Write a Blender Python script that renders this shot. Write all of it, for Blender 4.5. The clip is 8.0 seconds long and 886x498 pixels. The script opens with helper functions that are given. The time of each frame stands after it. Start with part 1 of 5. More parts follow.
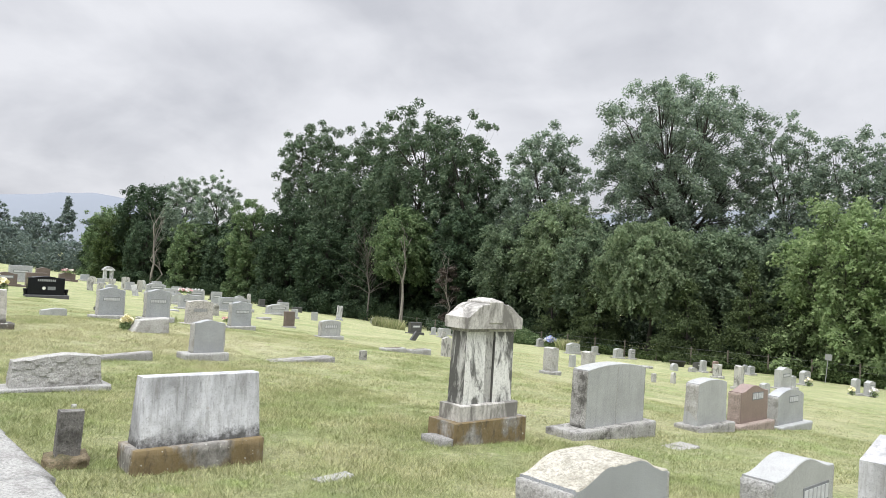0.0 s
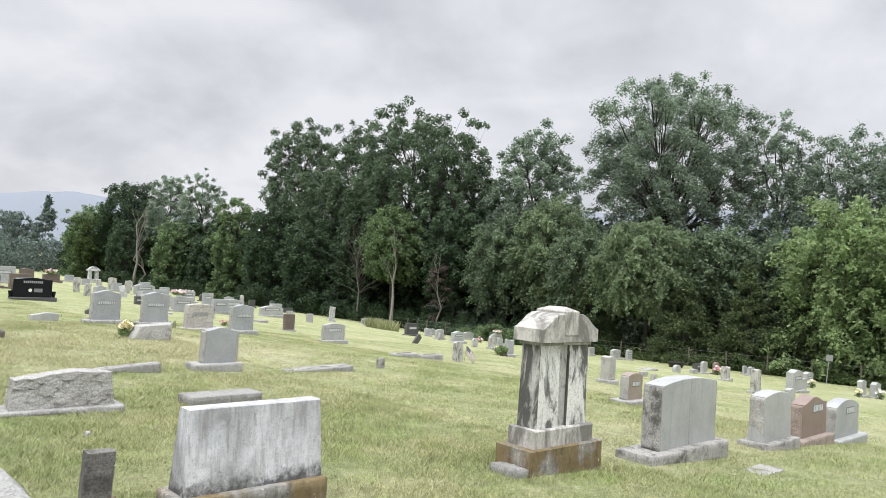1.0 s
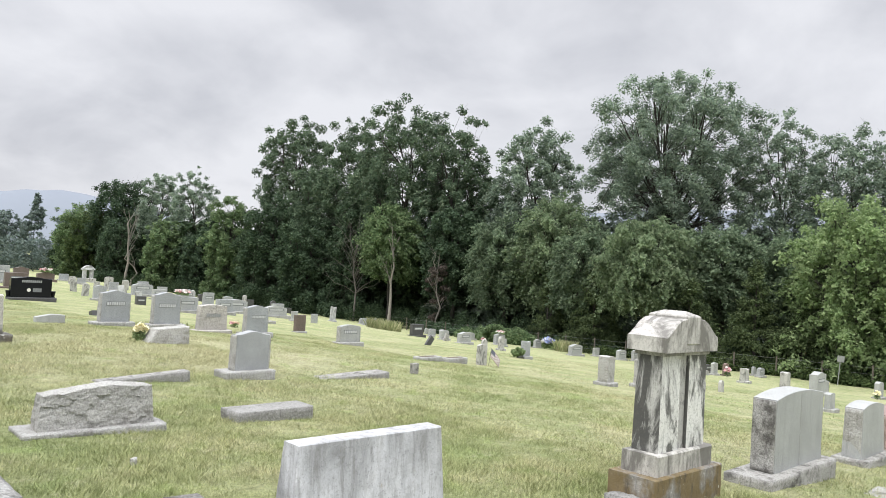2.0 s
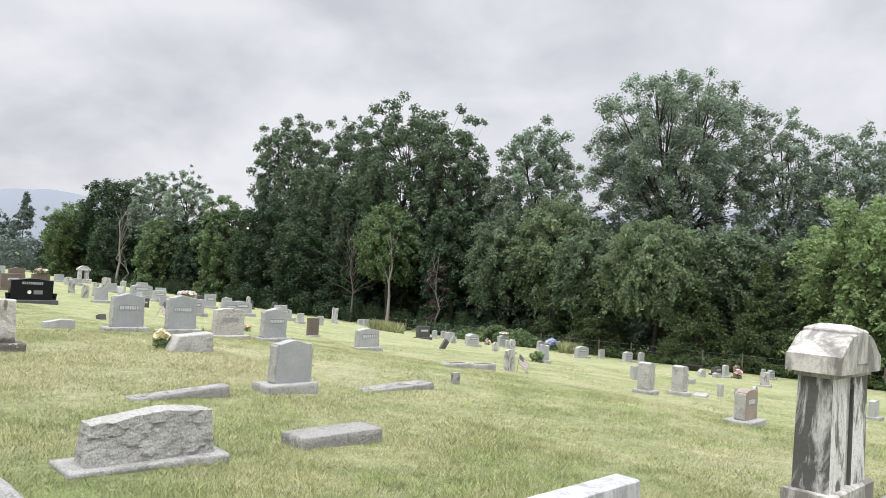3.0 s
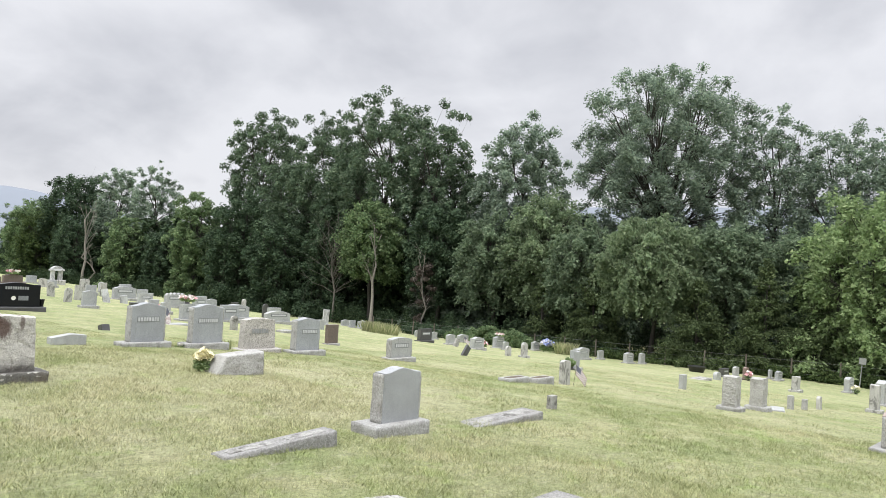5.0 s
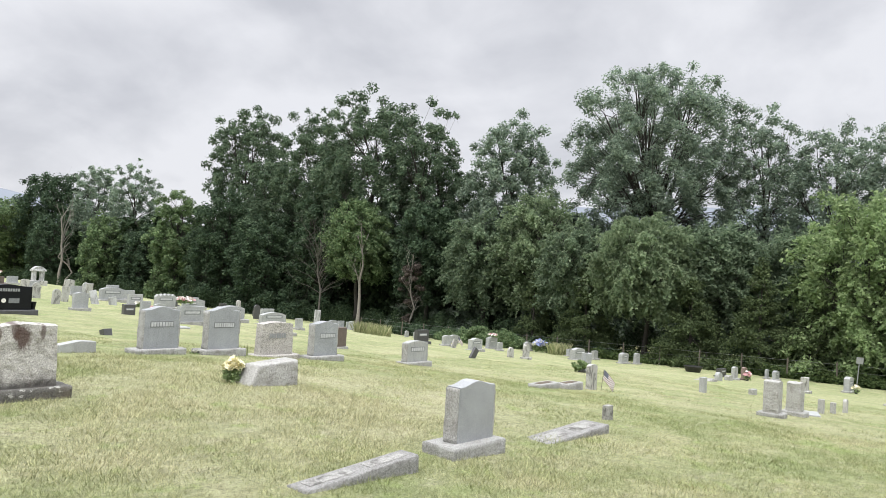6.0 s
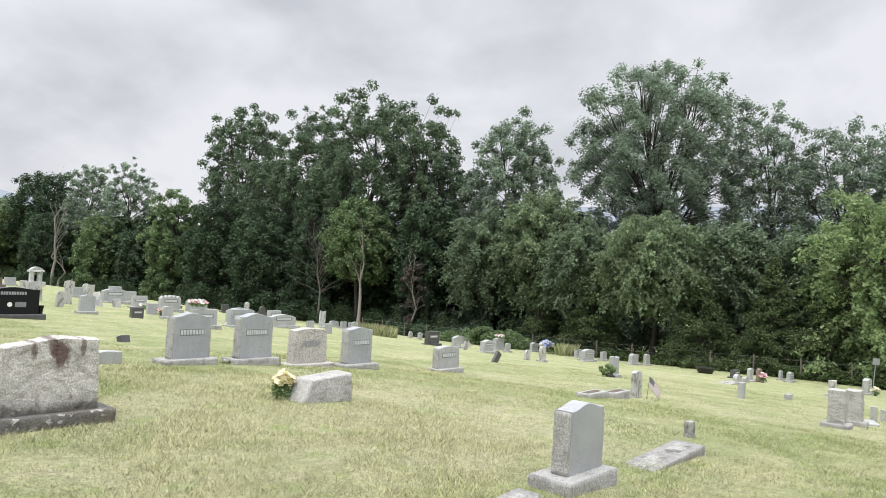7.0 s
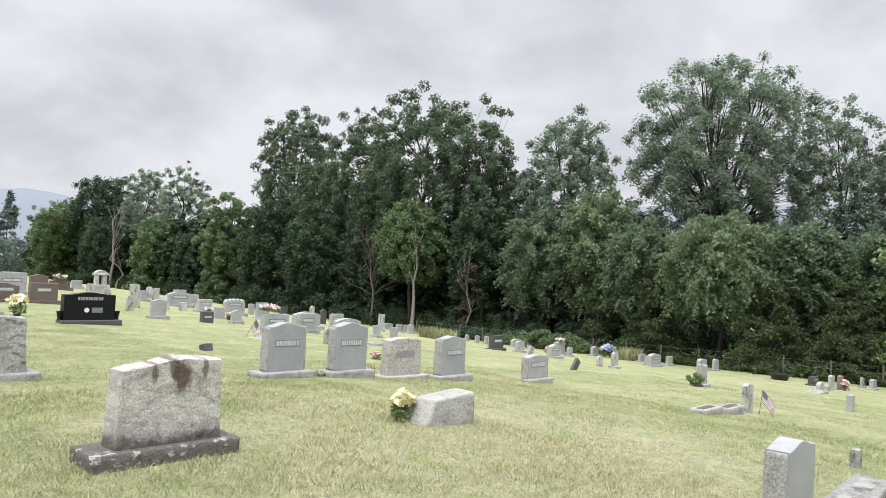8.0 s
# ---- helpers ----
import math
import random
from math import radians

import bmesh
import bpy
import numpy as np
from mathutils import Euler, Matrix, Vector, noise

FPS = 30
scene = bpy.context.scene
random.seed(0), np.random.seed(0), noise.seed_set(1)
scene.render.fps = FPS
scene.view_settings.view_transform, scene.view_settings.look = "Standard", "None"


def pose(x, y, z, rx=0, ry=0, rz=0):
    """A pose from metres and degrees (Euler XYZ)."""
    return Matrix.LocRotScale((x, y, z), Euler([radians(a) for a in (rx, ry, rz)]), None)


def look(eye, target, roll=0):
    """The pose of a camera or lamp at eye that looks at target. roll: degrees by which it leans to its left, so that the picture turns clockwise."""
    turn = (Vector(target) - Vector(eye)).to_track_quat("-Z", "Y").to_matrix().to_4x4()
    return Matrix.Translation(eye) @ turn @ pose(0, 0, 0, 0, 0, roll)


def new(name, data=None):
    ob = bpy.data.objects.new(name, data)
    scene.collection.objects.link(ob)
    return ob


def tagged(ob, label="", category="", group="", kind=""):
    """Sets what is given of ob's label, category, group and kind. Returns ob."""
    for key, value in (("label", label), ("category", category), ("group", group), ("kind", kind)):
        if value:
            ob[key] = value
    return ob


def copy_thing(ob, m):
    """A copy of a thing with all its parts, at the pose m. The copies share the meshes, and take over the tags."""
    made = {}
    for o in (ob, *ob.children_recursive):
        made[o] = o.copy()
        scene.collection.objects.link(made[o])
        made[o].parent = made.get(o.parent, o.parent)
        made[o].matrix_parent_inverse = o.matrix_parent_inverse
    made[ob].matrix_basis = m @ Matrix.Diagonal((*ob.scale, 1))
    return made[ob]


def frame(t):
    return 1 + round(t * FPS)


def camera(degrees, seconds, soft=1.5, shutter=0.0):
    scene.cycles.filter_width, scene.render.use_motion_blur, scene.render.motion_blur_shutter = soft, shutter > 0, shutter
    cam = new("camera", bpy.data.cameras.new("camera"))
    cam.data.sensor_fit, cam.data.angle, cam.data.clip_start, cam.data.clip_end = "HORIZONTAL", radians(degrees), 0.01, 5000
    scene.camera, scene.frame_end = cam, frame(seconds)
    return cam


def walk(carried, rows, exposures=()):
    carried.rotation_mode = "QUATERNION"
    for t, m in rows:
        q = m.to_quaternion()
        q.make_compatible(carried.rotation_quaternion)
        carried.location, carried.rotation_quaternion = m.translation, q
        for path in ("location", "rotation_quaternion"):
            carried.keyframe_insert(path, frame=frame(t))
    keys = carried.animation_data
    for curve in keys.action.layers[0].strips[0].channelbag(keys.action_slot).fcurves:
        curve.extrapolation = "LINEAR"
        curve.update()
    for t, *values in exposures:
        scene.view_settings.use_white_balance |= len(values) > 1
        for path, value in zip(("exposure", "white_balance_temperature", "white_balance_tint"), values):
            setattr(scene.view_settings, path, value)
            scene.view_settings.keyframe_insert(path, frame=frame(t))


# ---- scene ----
cam = camera(62.4, 8.0, soft=0.8)
METRES, EYE, TILT, LEAN, TURN = 11.0, 1.7, 0.0, 0.0, -41.7
ROWS = [
    (0.0, 0.0, 0.0, 0.0, -0.12, 1.83, -3.64),
    (0.5, -0.0379, 0.0468, 0.0015, -0.79, 1.82, -3.61),
    (1.0, -0.0752, 0.0929, 0.0007, -1.4, 1.85, -3.59),
    (1.5, -0.1171, 0.1404, -0.0032, -1.81, 1.84, -3.61),
    (3.0, -0.2438, 0.2757, -0.006, -2.91, 1.89, -3.66),
    (3.5, -0.2875, 0.3277, -0.005, -3.37, 1.86, -3.64),
    (4.0, -0.3308, 0.3769, -0.0048, -3.95, 1.84, -3.58),
    (4.5, -0.372, 0.4294, -0.0041, -4.7, 1.84, -3.53),
    (6.0, -0.4994, 0.561, -0.0081, -7.16, 1.9, -3.39),
    (6.5, -0.539, 0.6074, -0.0079, -7.76, 1.9, -3.35),
    (7.0, -0.5777, 0.6577, -0.0072, -7.74, 1.86, -3.3),
    (7.5, -0.619, 0.7036, -0.006, -6.97, 1.79, -3.28),
    (8.0, -0.659, 0.7505, -0.0046, -4.24, 1.74, -3.19),
]
walk(cam, [(t, pose(0, 0, EYE, TILT, LEAN, TURN) @ pose(METRES * x, METRES * y, METRES * z, 90 + pitch, roll, yaw)) for t, x, y, z, yaw, pitch, roll in ROWS], [(0.0, 0.3), (8.0, 0.3)])

# ---------------------------------------------------------------- world and light
world = bpy.data.worlds.new("overcast_sky")
scene.world = world
world.use_nodes = True
wn, wl = world.node_tree.nodes, world.node_tree.links
wn.clear()


def wnode(kind, **sets):
    n = wn.new(kind)
    for k, v in sets.items():
        n.inputs[k].default_value = v
    return n


SUN_UP, SUN_ROUND = radians(58), radians(250)
sky = wn.new("ShaderNodeTexSky")
sky.sky_type, sky.sun_disc, sky.sun_elevation, sky.sun_rotation = "NISHITA", False, SUN_UP, SUN_ROUND
sky.dust_density, sky.air_density = 4.0, 1.0
sky_gain = wn.new("ShaderNodeVectorMath")
sky_gain.operation = "SCALE"
sky_gain.inputs["Scale"].default_value = 0.9
wl.new(sky.outputs[0], sky_gain.inputs[0])
# cloud sheet: soft broken stratus, brighter towards the zenith as overcast skies are
coord = wn.new("ShaderNodeTexCoord")
sep = wn.new("ShaderNodeSeparateXYZ")
wl.new(coord.outputs["Generated"], sep.inputs[0])
up = wn.new("ShaderNodeMath")
up.operation = "MAXIMUM"
up.inputs[1].default_value = 0.0
wl.new(sep.outputs["Z"], up.inputs[0])
lift = wn.new("ShaderNodeMath")
lift.operation = "ADD"
lift.inputs[1].default_value = 0.45
wl.new(up.outputs[0], lift.inputs[0])
flat = wn.new("ShaderNodeVectorMath")
flat.operation = "DIVIDE"
comb = wn.new("ShaderNodeCombineXYZ")
for axis in "XYZ":
    wl.new(lift.outputs[0], comb.inputs[axis])
drift = wn.new("ShaderNodeVectorMath")
drift.inputs[1].default_value = (-3.7, -2.6, 2.1)
wl.new(coord.outputs["Generated"], flat.inputs[0])
wl.new(flat.outputs[0], drift.inputs[0])
wl.new(comb.outputs[0], flat.inputs[1])
cloud_a = wnode("ShaderNodeTexNoise", Scale=1.9, Detail=7.0, Roughness=0.5, Distortion=0.35)
cloud_b = wnode("ShaderNodeTexNoise", Scale=4.2, Detail=7.0, Roughness=0.52, Distortion=0.4)
wl.new(drift.outputs[0], cloud_a.inputs["Vector"])
wl.new(drift.outputs[0], cloud_b.inputs["Vector"])
cmix = wn.new("ShaderNodeMix")
cmix.inputs["Factor"].default_value = 0.3
wl.new(cloud_a.outputs["Fac"], cmix.inputs["A"])
wl.new(cloud_b.outputs["Fac"], cmix.inputs["B"])
cramp = wn.new("ShaderNodeValToRGB")
wl.new(cmix.outputs["Result"], cramp.inputs[0])
cramp.color_ramp.elements[0].position, cramp.color_ramp.elements[0].color = 0.39, (4.85, 4.95, 5.35, 1)
cramp.color_ramp.elements[1].position, cramp.color_ramp.elements[1].color = 0.57, (6.7, 6.77, 7.12, 1)
zen = wn.new("ShaderNodeMapRange")
zen.inputs["From Min"].default_value, zen.inputs["From Max"].default_value = 0.4, 0.9
zen.inputs["To Min"].default_value, zen.inputs["To Max"].default_value = 1.0, 4.2
wl.new(sep.outputs["Z"], zen.inputs["Value"])
cgain = wn.new("ShaderNodeVectorMath")
cgain.operation = "SCALE"
wl.new(cramp.outputs[0], cgain.inputs[0])
wl.new(zen.outputs[0], cgain.inputs["Scale"])
cover = wn.new("ShaderNodeMix")
cover.data_type = "RGBA"
cover.inputs["Factor"].default_value = 0.93
wl.new(sky_gain.outputs[0], cover.inputs["A"])
wl.new(cgain.outputs[0], cover.inputs["B"])
bg = wnode("ShaderNodeBackground", Strength=0.105)
wout = wn.new("ShaderNodeOutputWorld")
wl.new(cover.outputs["Result"], bg.inputs[0])
wl.new(bg.outputs[0], wout.inputs[0])

sun_data = bpy.data.lights.new("sun", "SUN")
sun_data.energy, sun_data.angle, sun_data.color = 1.8, radians(30), (1.0, 0.97, 0.92)
sun = new("sun", sun_data)
sun.matrix_world = look((-30, -14, 60), (0, 0, 0))

# ---------------------------------------------------------------- materials


class Mat:
    """A small builder for node materials in object coordinates, offset by object."""

    def __init__(self, name, rough=0.8, spread=True):
        self.m = bpy.data.materials.new(name)
        self.m.use_nodes = True
        self.n, self.l = self.m.node_tree.nodes, self.m.node_tree.links
        self.b = self.n["Principled BSDF"]
        self.b.inputs["Roughness"].default_value = rough
        self.out = self.n["Material Output"]
        tc = self.n.new("ShaderNodeTexCoord")
        self.v = tc.outputs["Object"]
        if spread:
            info = self.n.new("ShaderNodeObjectInfo")
            mul = self.n.new("ShaderNodeMath")
            mul.operation = "MULTIPLY"
            mul.inputs[1].default_value = 37.0
            self.l.new(info.outputs["Random"], mul.inputs[0])
            add = self.n.new("ShaderNodeVectorMath")
            self.l.new(self.v, add.inputs[0])
            self.l.new(mul.outputs[0], add.inputs[1])
            self.v = add.outputs[0]

    def noise(self, scale, detail=4.0, rough=0.6, squash=None, distort=0.0):
        t = self.n.new("ShaderNodeTexNoise")
        t.inputs["Scale"].default_value, t.inputs["Detail"].default_value = scale, detail
        t.inputs["Roughness"].default_value, t.inputs["Distortion"].default_value = rough, distort
        v = self.v
        if squash:
            mp = self.n.new("ShaderNodeVectorMath")
            mp.operation = "MULTIPLY"
            mp.inputs[1].default_value = squash
            self.l.new(v, mp.inputs[0])
            v = mp.outputs[0]
        self.l.new(v, t.inputs["Vector"])
        return t.outputs["Fac"]

    def cells(self, scale, kind="F1"):
        t = self.n.new("ShaderNodeTexVoronoi")
        t.feature = kind
        t.inputs["Scale"].default_value = scale
        self.l.new(self.v, t.inputs["Vector"])
        return t.outputs["Distance"]

    def ramp(self, fac, *stops):
        r = self.n.new("ShaderNodeValToRGB")
        el = r.color_ramp.elements
        while len(el) < len(stops):
            el.new(0.5)
        for e, (p, c) in zip(el, stops):
            e.position, e.color = p, (*c, 1) if len(c) == 3 else c
        self.l.new(fac, r.inputs[0])
        return r.outputs[0]

    def mix(self, fac, a, b, how="MIX"):
        x = self.n.new("ShaderNodeMix")
        x.data_type, x.blend_type = "RGBA", how
        for key, val in (("Factor", fac), ("A", a), ("B", b)):
            sock = [s for s in x.inputs if s.name == key and (s.type == "VALUE" if key == "Factor" else s.type == "RGBA")][0]
            if isinstance(val, (int, float)):
                sock.default_value = val
            elif isinstance(val, tuple):
                sock.default_value = (*val, 1)
            else:
                self.l.new(val, sock)
        return [s for s in x.outputs if s.type == "RGBA"][0]

    def bump(self, height, strength, dist=0.01):
        b = self.n.new("ShaderNodeBump")
        b.inputs["Strength"].default_value, b.inputs["Distance"].default_value = strength, dist
        self.l.new(height, b.inputs["Height"])
        self.l.new(b.outputs[0], self.b.inputs["Normal"])

    def color(self, c):
        if isinstance(c, tuple):
            self.b.inputs["Base Color"].default_value = (*c, 1)
        else:
            self.l.new(c, self.b.inputs["Base Color"])
        return self


G3 = lambda v: (v, v, v)  # noqa: E731


def granite(name, base, dark=0.55, rough=0.5, streak=0.14, speck=240.0, bump=0.15):
    """Speckled granite: mineral grains, broad tone shifts and faint rain streaks."""
    a = Mat(name, rough)
    lo, hi = tuple(c * dark for c in base), tuple(min(1, c * 1.3) for c in base)
    grain = a.ramp(a.noise(speck, 3.0, 0.75), (0.38, lo), (0.5, base), (0.62, hi))
    tone = a.ramp(a.noise(2.5, 5.0, 0.6), (0.35, G3(0.86)), (0.65, G3(1.06)))
    c = a.mix(1.0, grain, tone, "MULTIPLY")
    run = a.ramp(a.noise(16.0, 5.0, 0.7, (1, 1, 0.1)), (0.5, G3(1)), (0.75, G3(1 - streak)))
    c = a.mix(1.0, c, run, "MULTIPLY")
    a.color(c).bump(a.noise(speck * 0.5, 3.0), bump, 0.004)
    return a.m


def rough_granite(name, base, stain=(0.1, 0.09, 0.08), much=0.5):
    """Quarry-faced granite: coarse grains, grime in patches and streaks, pale lichen."""
    a = Mat(name, 0.9)
    lo, hi = tuple(c * 0.5 for c in base), tuple(min(1, c * 1.4) for c in base)
    c = a.ramp(a.noise(60.0, 6.0, 0.85), (0.36, lo), (0.5, base), (0.64, hi))
    c = a.mix(a.ramp(a.noise(4.5, 7.0, 0.7), (0.5, G3(0)), (0.64, G3(much))), c, stain)
    c = a.mix(a.ramp(a.noise(18.0, 6.0, 0.7, (1, 1, 0.2)), (0.54, G3(0)), (0.7, G3(0.5))), c, stain)
    c = a.mix(a.ramp(a.noise(23.0, 4.0, 0.65), (0.66, G3(0)), (0.7, G3(0.7))), c, (0.45, 0.445, 0.41))
    a.color(c).bump(a.noise(26.0, 9.0, 0.7), 0.8, 0.035)
    return a.m


def weathered_marble(name, white=(0.66, 0.66, 0.66), grime=0.8, at=0.5, wide=0.08, scale=5.0, drag=0.3, dark=(0.05, 0.05, 0.048)):
    """White marble under black biological growth in hard-edged runs down the face."""
    a = Mat(name, 0.75)
    vein = a.ramp(a.noise(3.0, 6.0, 0.65, (1, 1, 0.5), 1.0), (0.4, tuple(v * 0.84 for v in white)), (0.6, white))
    blot = a.ramp(a.noise(scale, 9.0, 0.7, (1, 1, drag), 0.7), (at, G3(0)), (at + wide, G3(grime)))
    c = a.mix(blot, vein, dark)
    run = a.ramp(a.noise(24.0, 7.0, 0.75, (1, 1, 0.14), 0.4), (0.55, G3(0)), (0.68, G3(0.45)))
    c = a.mix(run, c, tuple(v * 1.6 for v in dark))
    fleck = a.ramp(a.noise(38.0, 6.0, 0.8), (0.5, G3(0)), (0.66, G3(0.5)))
    c = a.mix(fleck, c, (0.13, 0.125, 0.112))
    a.color(c).bump(a.noise(70.0, 4.0), 0.3, 0.006)
    return a.m


def stained_base(name):
    """Grey stone with ochre lichen and dark run-off."""
    a = Mat(name, 0.9)
    c = a.ramp(a.noise(12.0, 6.0, 0.7), (0.3, (0.12, 0.115, 0.105)), (0.55, (0.27, 0.26, 0.24)), (0.75, (0.46, 0.45, 0.42)))
    c = a.mix(a.ramp(a.noise(2.6, 4.0, 0.6, (1, 1, 0.7)), (0.42, G3(0)), (0.52, G3(0.85))), c, (0.165, 0.115, 0.04))
    c = a.mix(a.ramp(a.noise(15.0, 5.0, 0.7, (1, 1, 0.3)), (0.5, G3(0)), (0.7, G3(0.7))), c, (0.05, 0.045, 0.04))
    c = a.mix(a.ramp(a.noise(21.0, 3.0), (0.68, G3(0)), (0.72, G3(0.8))), c, (0.55, 0.54, 0.5))
    a.color(c).bump(a.noise(40.0, 5.0), 0.5, 0.012)
    return a.m


GRAY = granite("gray_granite", (0.34, 0.352, 0.362))
LIGHT = granite("pale_granite", (0.36, 0.37, 0.365), 0.65, 0.6, 0.2)
BLUE = granite("blue_gray_granite", (0.32, 0.335, 0.352))
BROWN = granite("brown_granite", (0.135, 0.105, 0.092), 0.6)
ROSE = granite("rose_granite", (0.225, 0.165, 0.145), 0.6)
TWEED = granite("tweed_granite", (0.42, 0.4, 0.375), 0.4, 0.7, 0.1, 48.0, 0.5)
DARK = granite("dark_granite", (0.075, 0.075, 0.078), 0.6, 0.35, 0.2)
BLACK = granite("black_polished_granite", (0.009, 0.01, 0.013), 0.7, 0.22, 0.1, bump=0.0)
BLACK.node_tree.nodes["Principled BSDF"].inputs["Specular IOR Level"].default_value = 0.2
ROUGH = rough_granite("quarry_faced_granite", (0.37, 0.37, 0.355), (0.11, 0.1, 0.09), 0.45)
PALE_ROUGH = rough_granite("pale_quarry_faced_granite", (0.4, 0.397, 0.377), (0.15, 0.135, 0.115), 0.4)
CREAMY = rough_granite("lichen_cream_granite", (0.5, 0.48, 0.41), (0.16, 0.14, 0.1), 0.5)
GRIMY = rough_granite("grimy_granite", (0.36, 0.355, 0.335), (0.06, 0.056, 0.05), 0.85)
WEATHERED = rough_granite("weathered_low_granite", (0.29, 0.287, 0.275), (0.1, 0.095, 0.085), 0.5)
BLACKENED = rough_granite("blackened_old_stone", (0.19, 0.183, 0.17), (0.045, 0.042, 0.038), 0.75)
DUSKY = granite("dusky_rose_granite", (0.29, 0.235, 0.2), 0.6)
ROSE_ROUGH = rough_granite("quarry_faced_rose_granite", (0.33, 0.27, 0.235), (0.12, 0.095, 0.08), 0.5)
MARBLE = weathered_marble("streaked_white_marble", (0.56, 0.57, 0.58), 0.75, 0.44, 0.2, 5.5, 0.42, (0.12, 0.12, 0.12))
MONUMENT = weathered_marble("blackened_white_marble", (0.74, 0.74, 0.71), 0.93, 0.49, 0.09, 4.4, 0.4, (0.06, 0.06, 0.056))
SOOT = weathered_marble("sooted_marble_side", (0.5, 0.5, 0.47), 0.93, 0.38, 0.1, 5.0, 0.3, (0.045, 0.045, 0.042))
OLD_MARBLE = weathered_marble("aged_marble", (0.46, 0.455, 0.43), 0.65, 0.52, 0.08, 6.0, 0.5)
CAPSTONE = weathered_marble("lichened_cap_marble", (0.56, 0.545, 0.51), 0.8, 0.42, 0.16, 4.5, 0.4, (0.085, 0.08, 0.07))


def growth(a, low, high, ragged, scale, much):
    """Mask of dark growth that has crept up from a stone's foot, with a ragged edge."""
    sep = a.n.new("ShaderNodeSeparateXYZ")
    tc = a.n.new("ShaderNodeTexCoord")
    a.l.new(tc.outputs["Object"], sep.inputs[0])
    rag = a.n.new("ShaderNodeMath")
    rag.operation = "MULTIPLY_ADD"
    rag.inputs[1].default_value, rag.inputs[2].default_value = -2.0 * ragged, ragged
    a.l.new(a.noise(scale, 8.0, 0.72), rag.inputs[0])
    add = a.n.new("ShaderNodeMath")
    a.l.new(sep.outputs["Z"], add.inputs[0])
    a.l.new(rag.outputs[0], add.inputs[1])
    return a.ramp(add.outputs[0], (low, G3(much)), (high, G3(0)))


def slab_marble(name):
    """Blue-white marble slab: soft vertical streaks, grey weathering in broad patches, black growth creeping up from the plinth, a few orange lichen spots."""
    a = Mat(name, 0.8)
    c = a.ramp(a.noise(4.0, 6.0, 0.6, (1, 1, 0.35), 0.6), (0.34, (0.27, 0.275, 0.28)), (0.52, (0.5, 0.51, 0.53)), (0.68, (0.68, 0.69, 0.71)))
    c = a.mix(a.ramp(a.noise(26.0, 6.0, 0.7, (1, 1, 0.07), 0.2), (0.48, G3(0)), (0.66, G3(0.55))), c, (0.17, 0.165, 0.155))
    c = a.mix(a.ramp(a.noise(2.0, 5.0, 0.6), (0.5, G3(0)), (0.66, G3(0.55))), c, (0.2, 0.2, 0.19))
    c = a.mix(a.ramp(a.noise(60.0, 6.0, 0.8), (0.52, G3(0)), (0.66, G3(0.5))), c, (0.12, 0.12, 0.115))
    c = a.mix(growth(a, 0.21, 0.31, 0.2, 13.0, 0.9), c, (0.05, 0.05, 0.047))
    c = a.mix(a.ramp(a.noise(5.0, 6.0, 0.7), (0.66, G3(0)), (0.72, G3(0.55))), c, (0.27, 0.18, 0.08))
    a.color(c).bump(a.noise(70.0, 4.0), 0.3, 0.006)
    return a.m


def rust_run(name):
    """Pale quarry-faced granite with one dark rust run below the top edge and a black foot."""
    a = Mat(name, 0.9, False)
    base = (0.53, 0.515, 0.48)
    c = a.ramp(a.noise(75.0, 5.0, 0.8), (0.36, tuple(v * 0.5 for v in base)), (0.5, base), (0.64, tuple(v * 1.35 for v in base)))
    c = a.mix(a.ramp(a.noise(4.0, 6.0, 0.65), (0.48, G3(0)), (0.7, G3(0.5))), c, (0.13, 0.115, 0.1))
    edge = a.noise(9.0, 9.0, 0.85, (1, 1, 0.35), 0.8)
    for spot, reach, deep in (((0.07, 0.0, 0.66), (5.2, 0.0, 3.2), 0.92), ((-0.16, 0.0, 0.7), (14.0, 0.0, 4.5), 0.8), ((0.27, 0.0, 0.72), (16.0, 0.0, 4.5), 0.7), ((0.0, 0.0, 0.73), (9.0, 0.0, 4.0), 0.75)):
        at = a.n.new("ShaderNodeVectorMath")
        at.operation = "SUBTRACT"
        at.inputs[1].default_value = spot
        a.l.new(a.v, at.inputs[0])
        sq = a.n.new("ShaderNodeVectorMath")
        sq.operation = "MULTIPLY"
        sq.inputs[1].default_value = reach
        a.l.new(at.outputs[0], sq.inputs[0])
        ln = a.n.new("ShaderNodeVectorMath")
        ln.operation = "LENGTH"
        a.l.new(sq.outputs[0], ln.inputs[0])
        add = a.n.new("ShaderNodeMath")
        add.operation = "ADD"
        a.l.new(ln.outputs["Value"], add.inputs[0])
        a.l.new(edge, add.inputs[1])
        c = a.mix(a.ramp(add.outputs[0], (0.78, G3(deep)), (1.2, G3(0))), c, (0.085, 0.05, 0.04))
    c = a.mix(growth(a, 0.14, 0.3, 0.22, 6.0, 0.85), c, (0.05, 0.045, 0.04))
    run = a.ramp(a.noise(8.0, 7.0, 0.75, (1, 1, 0.3)), (0.58, G3(0)), (0.68, G3(0.65)))
    c = a.mix(run, c, (0.1, 0.075, 0.06))
    a.color(c).bump(a.noise(26.0, 9.0, 0.7), 0.8, 0.035)
    return a.m


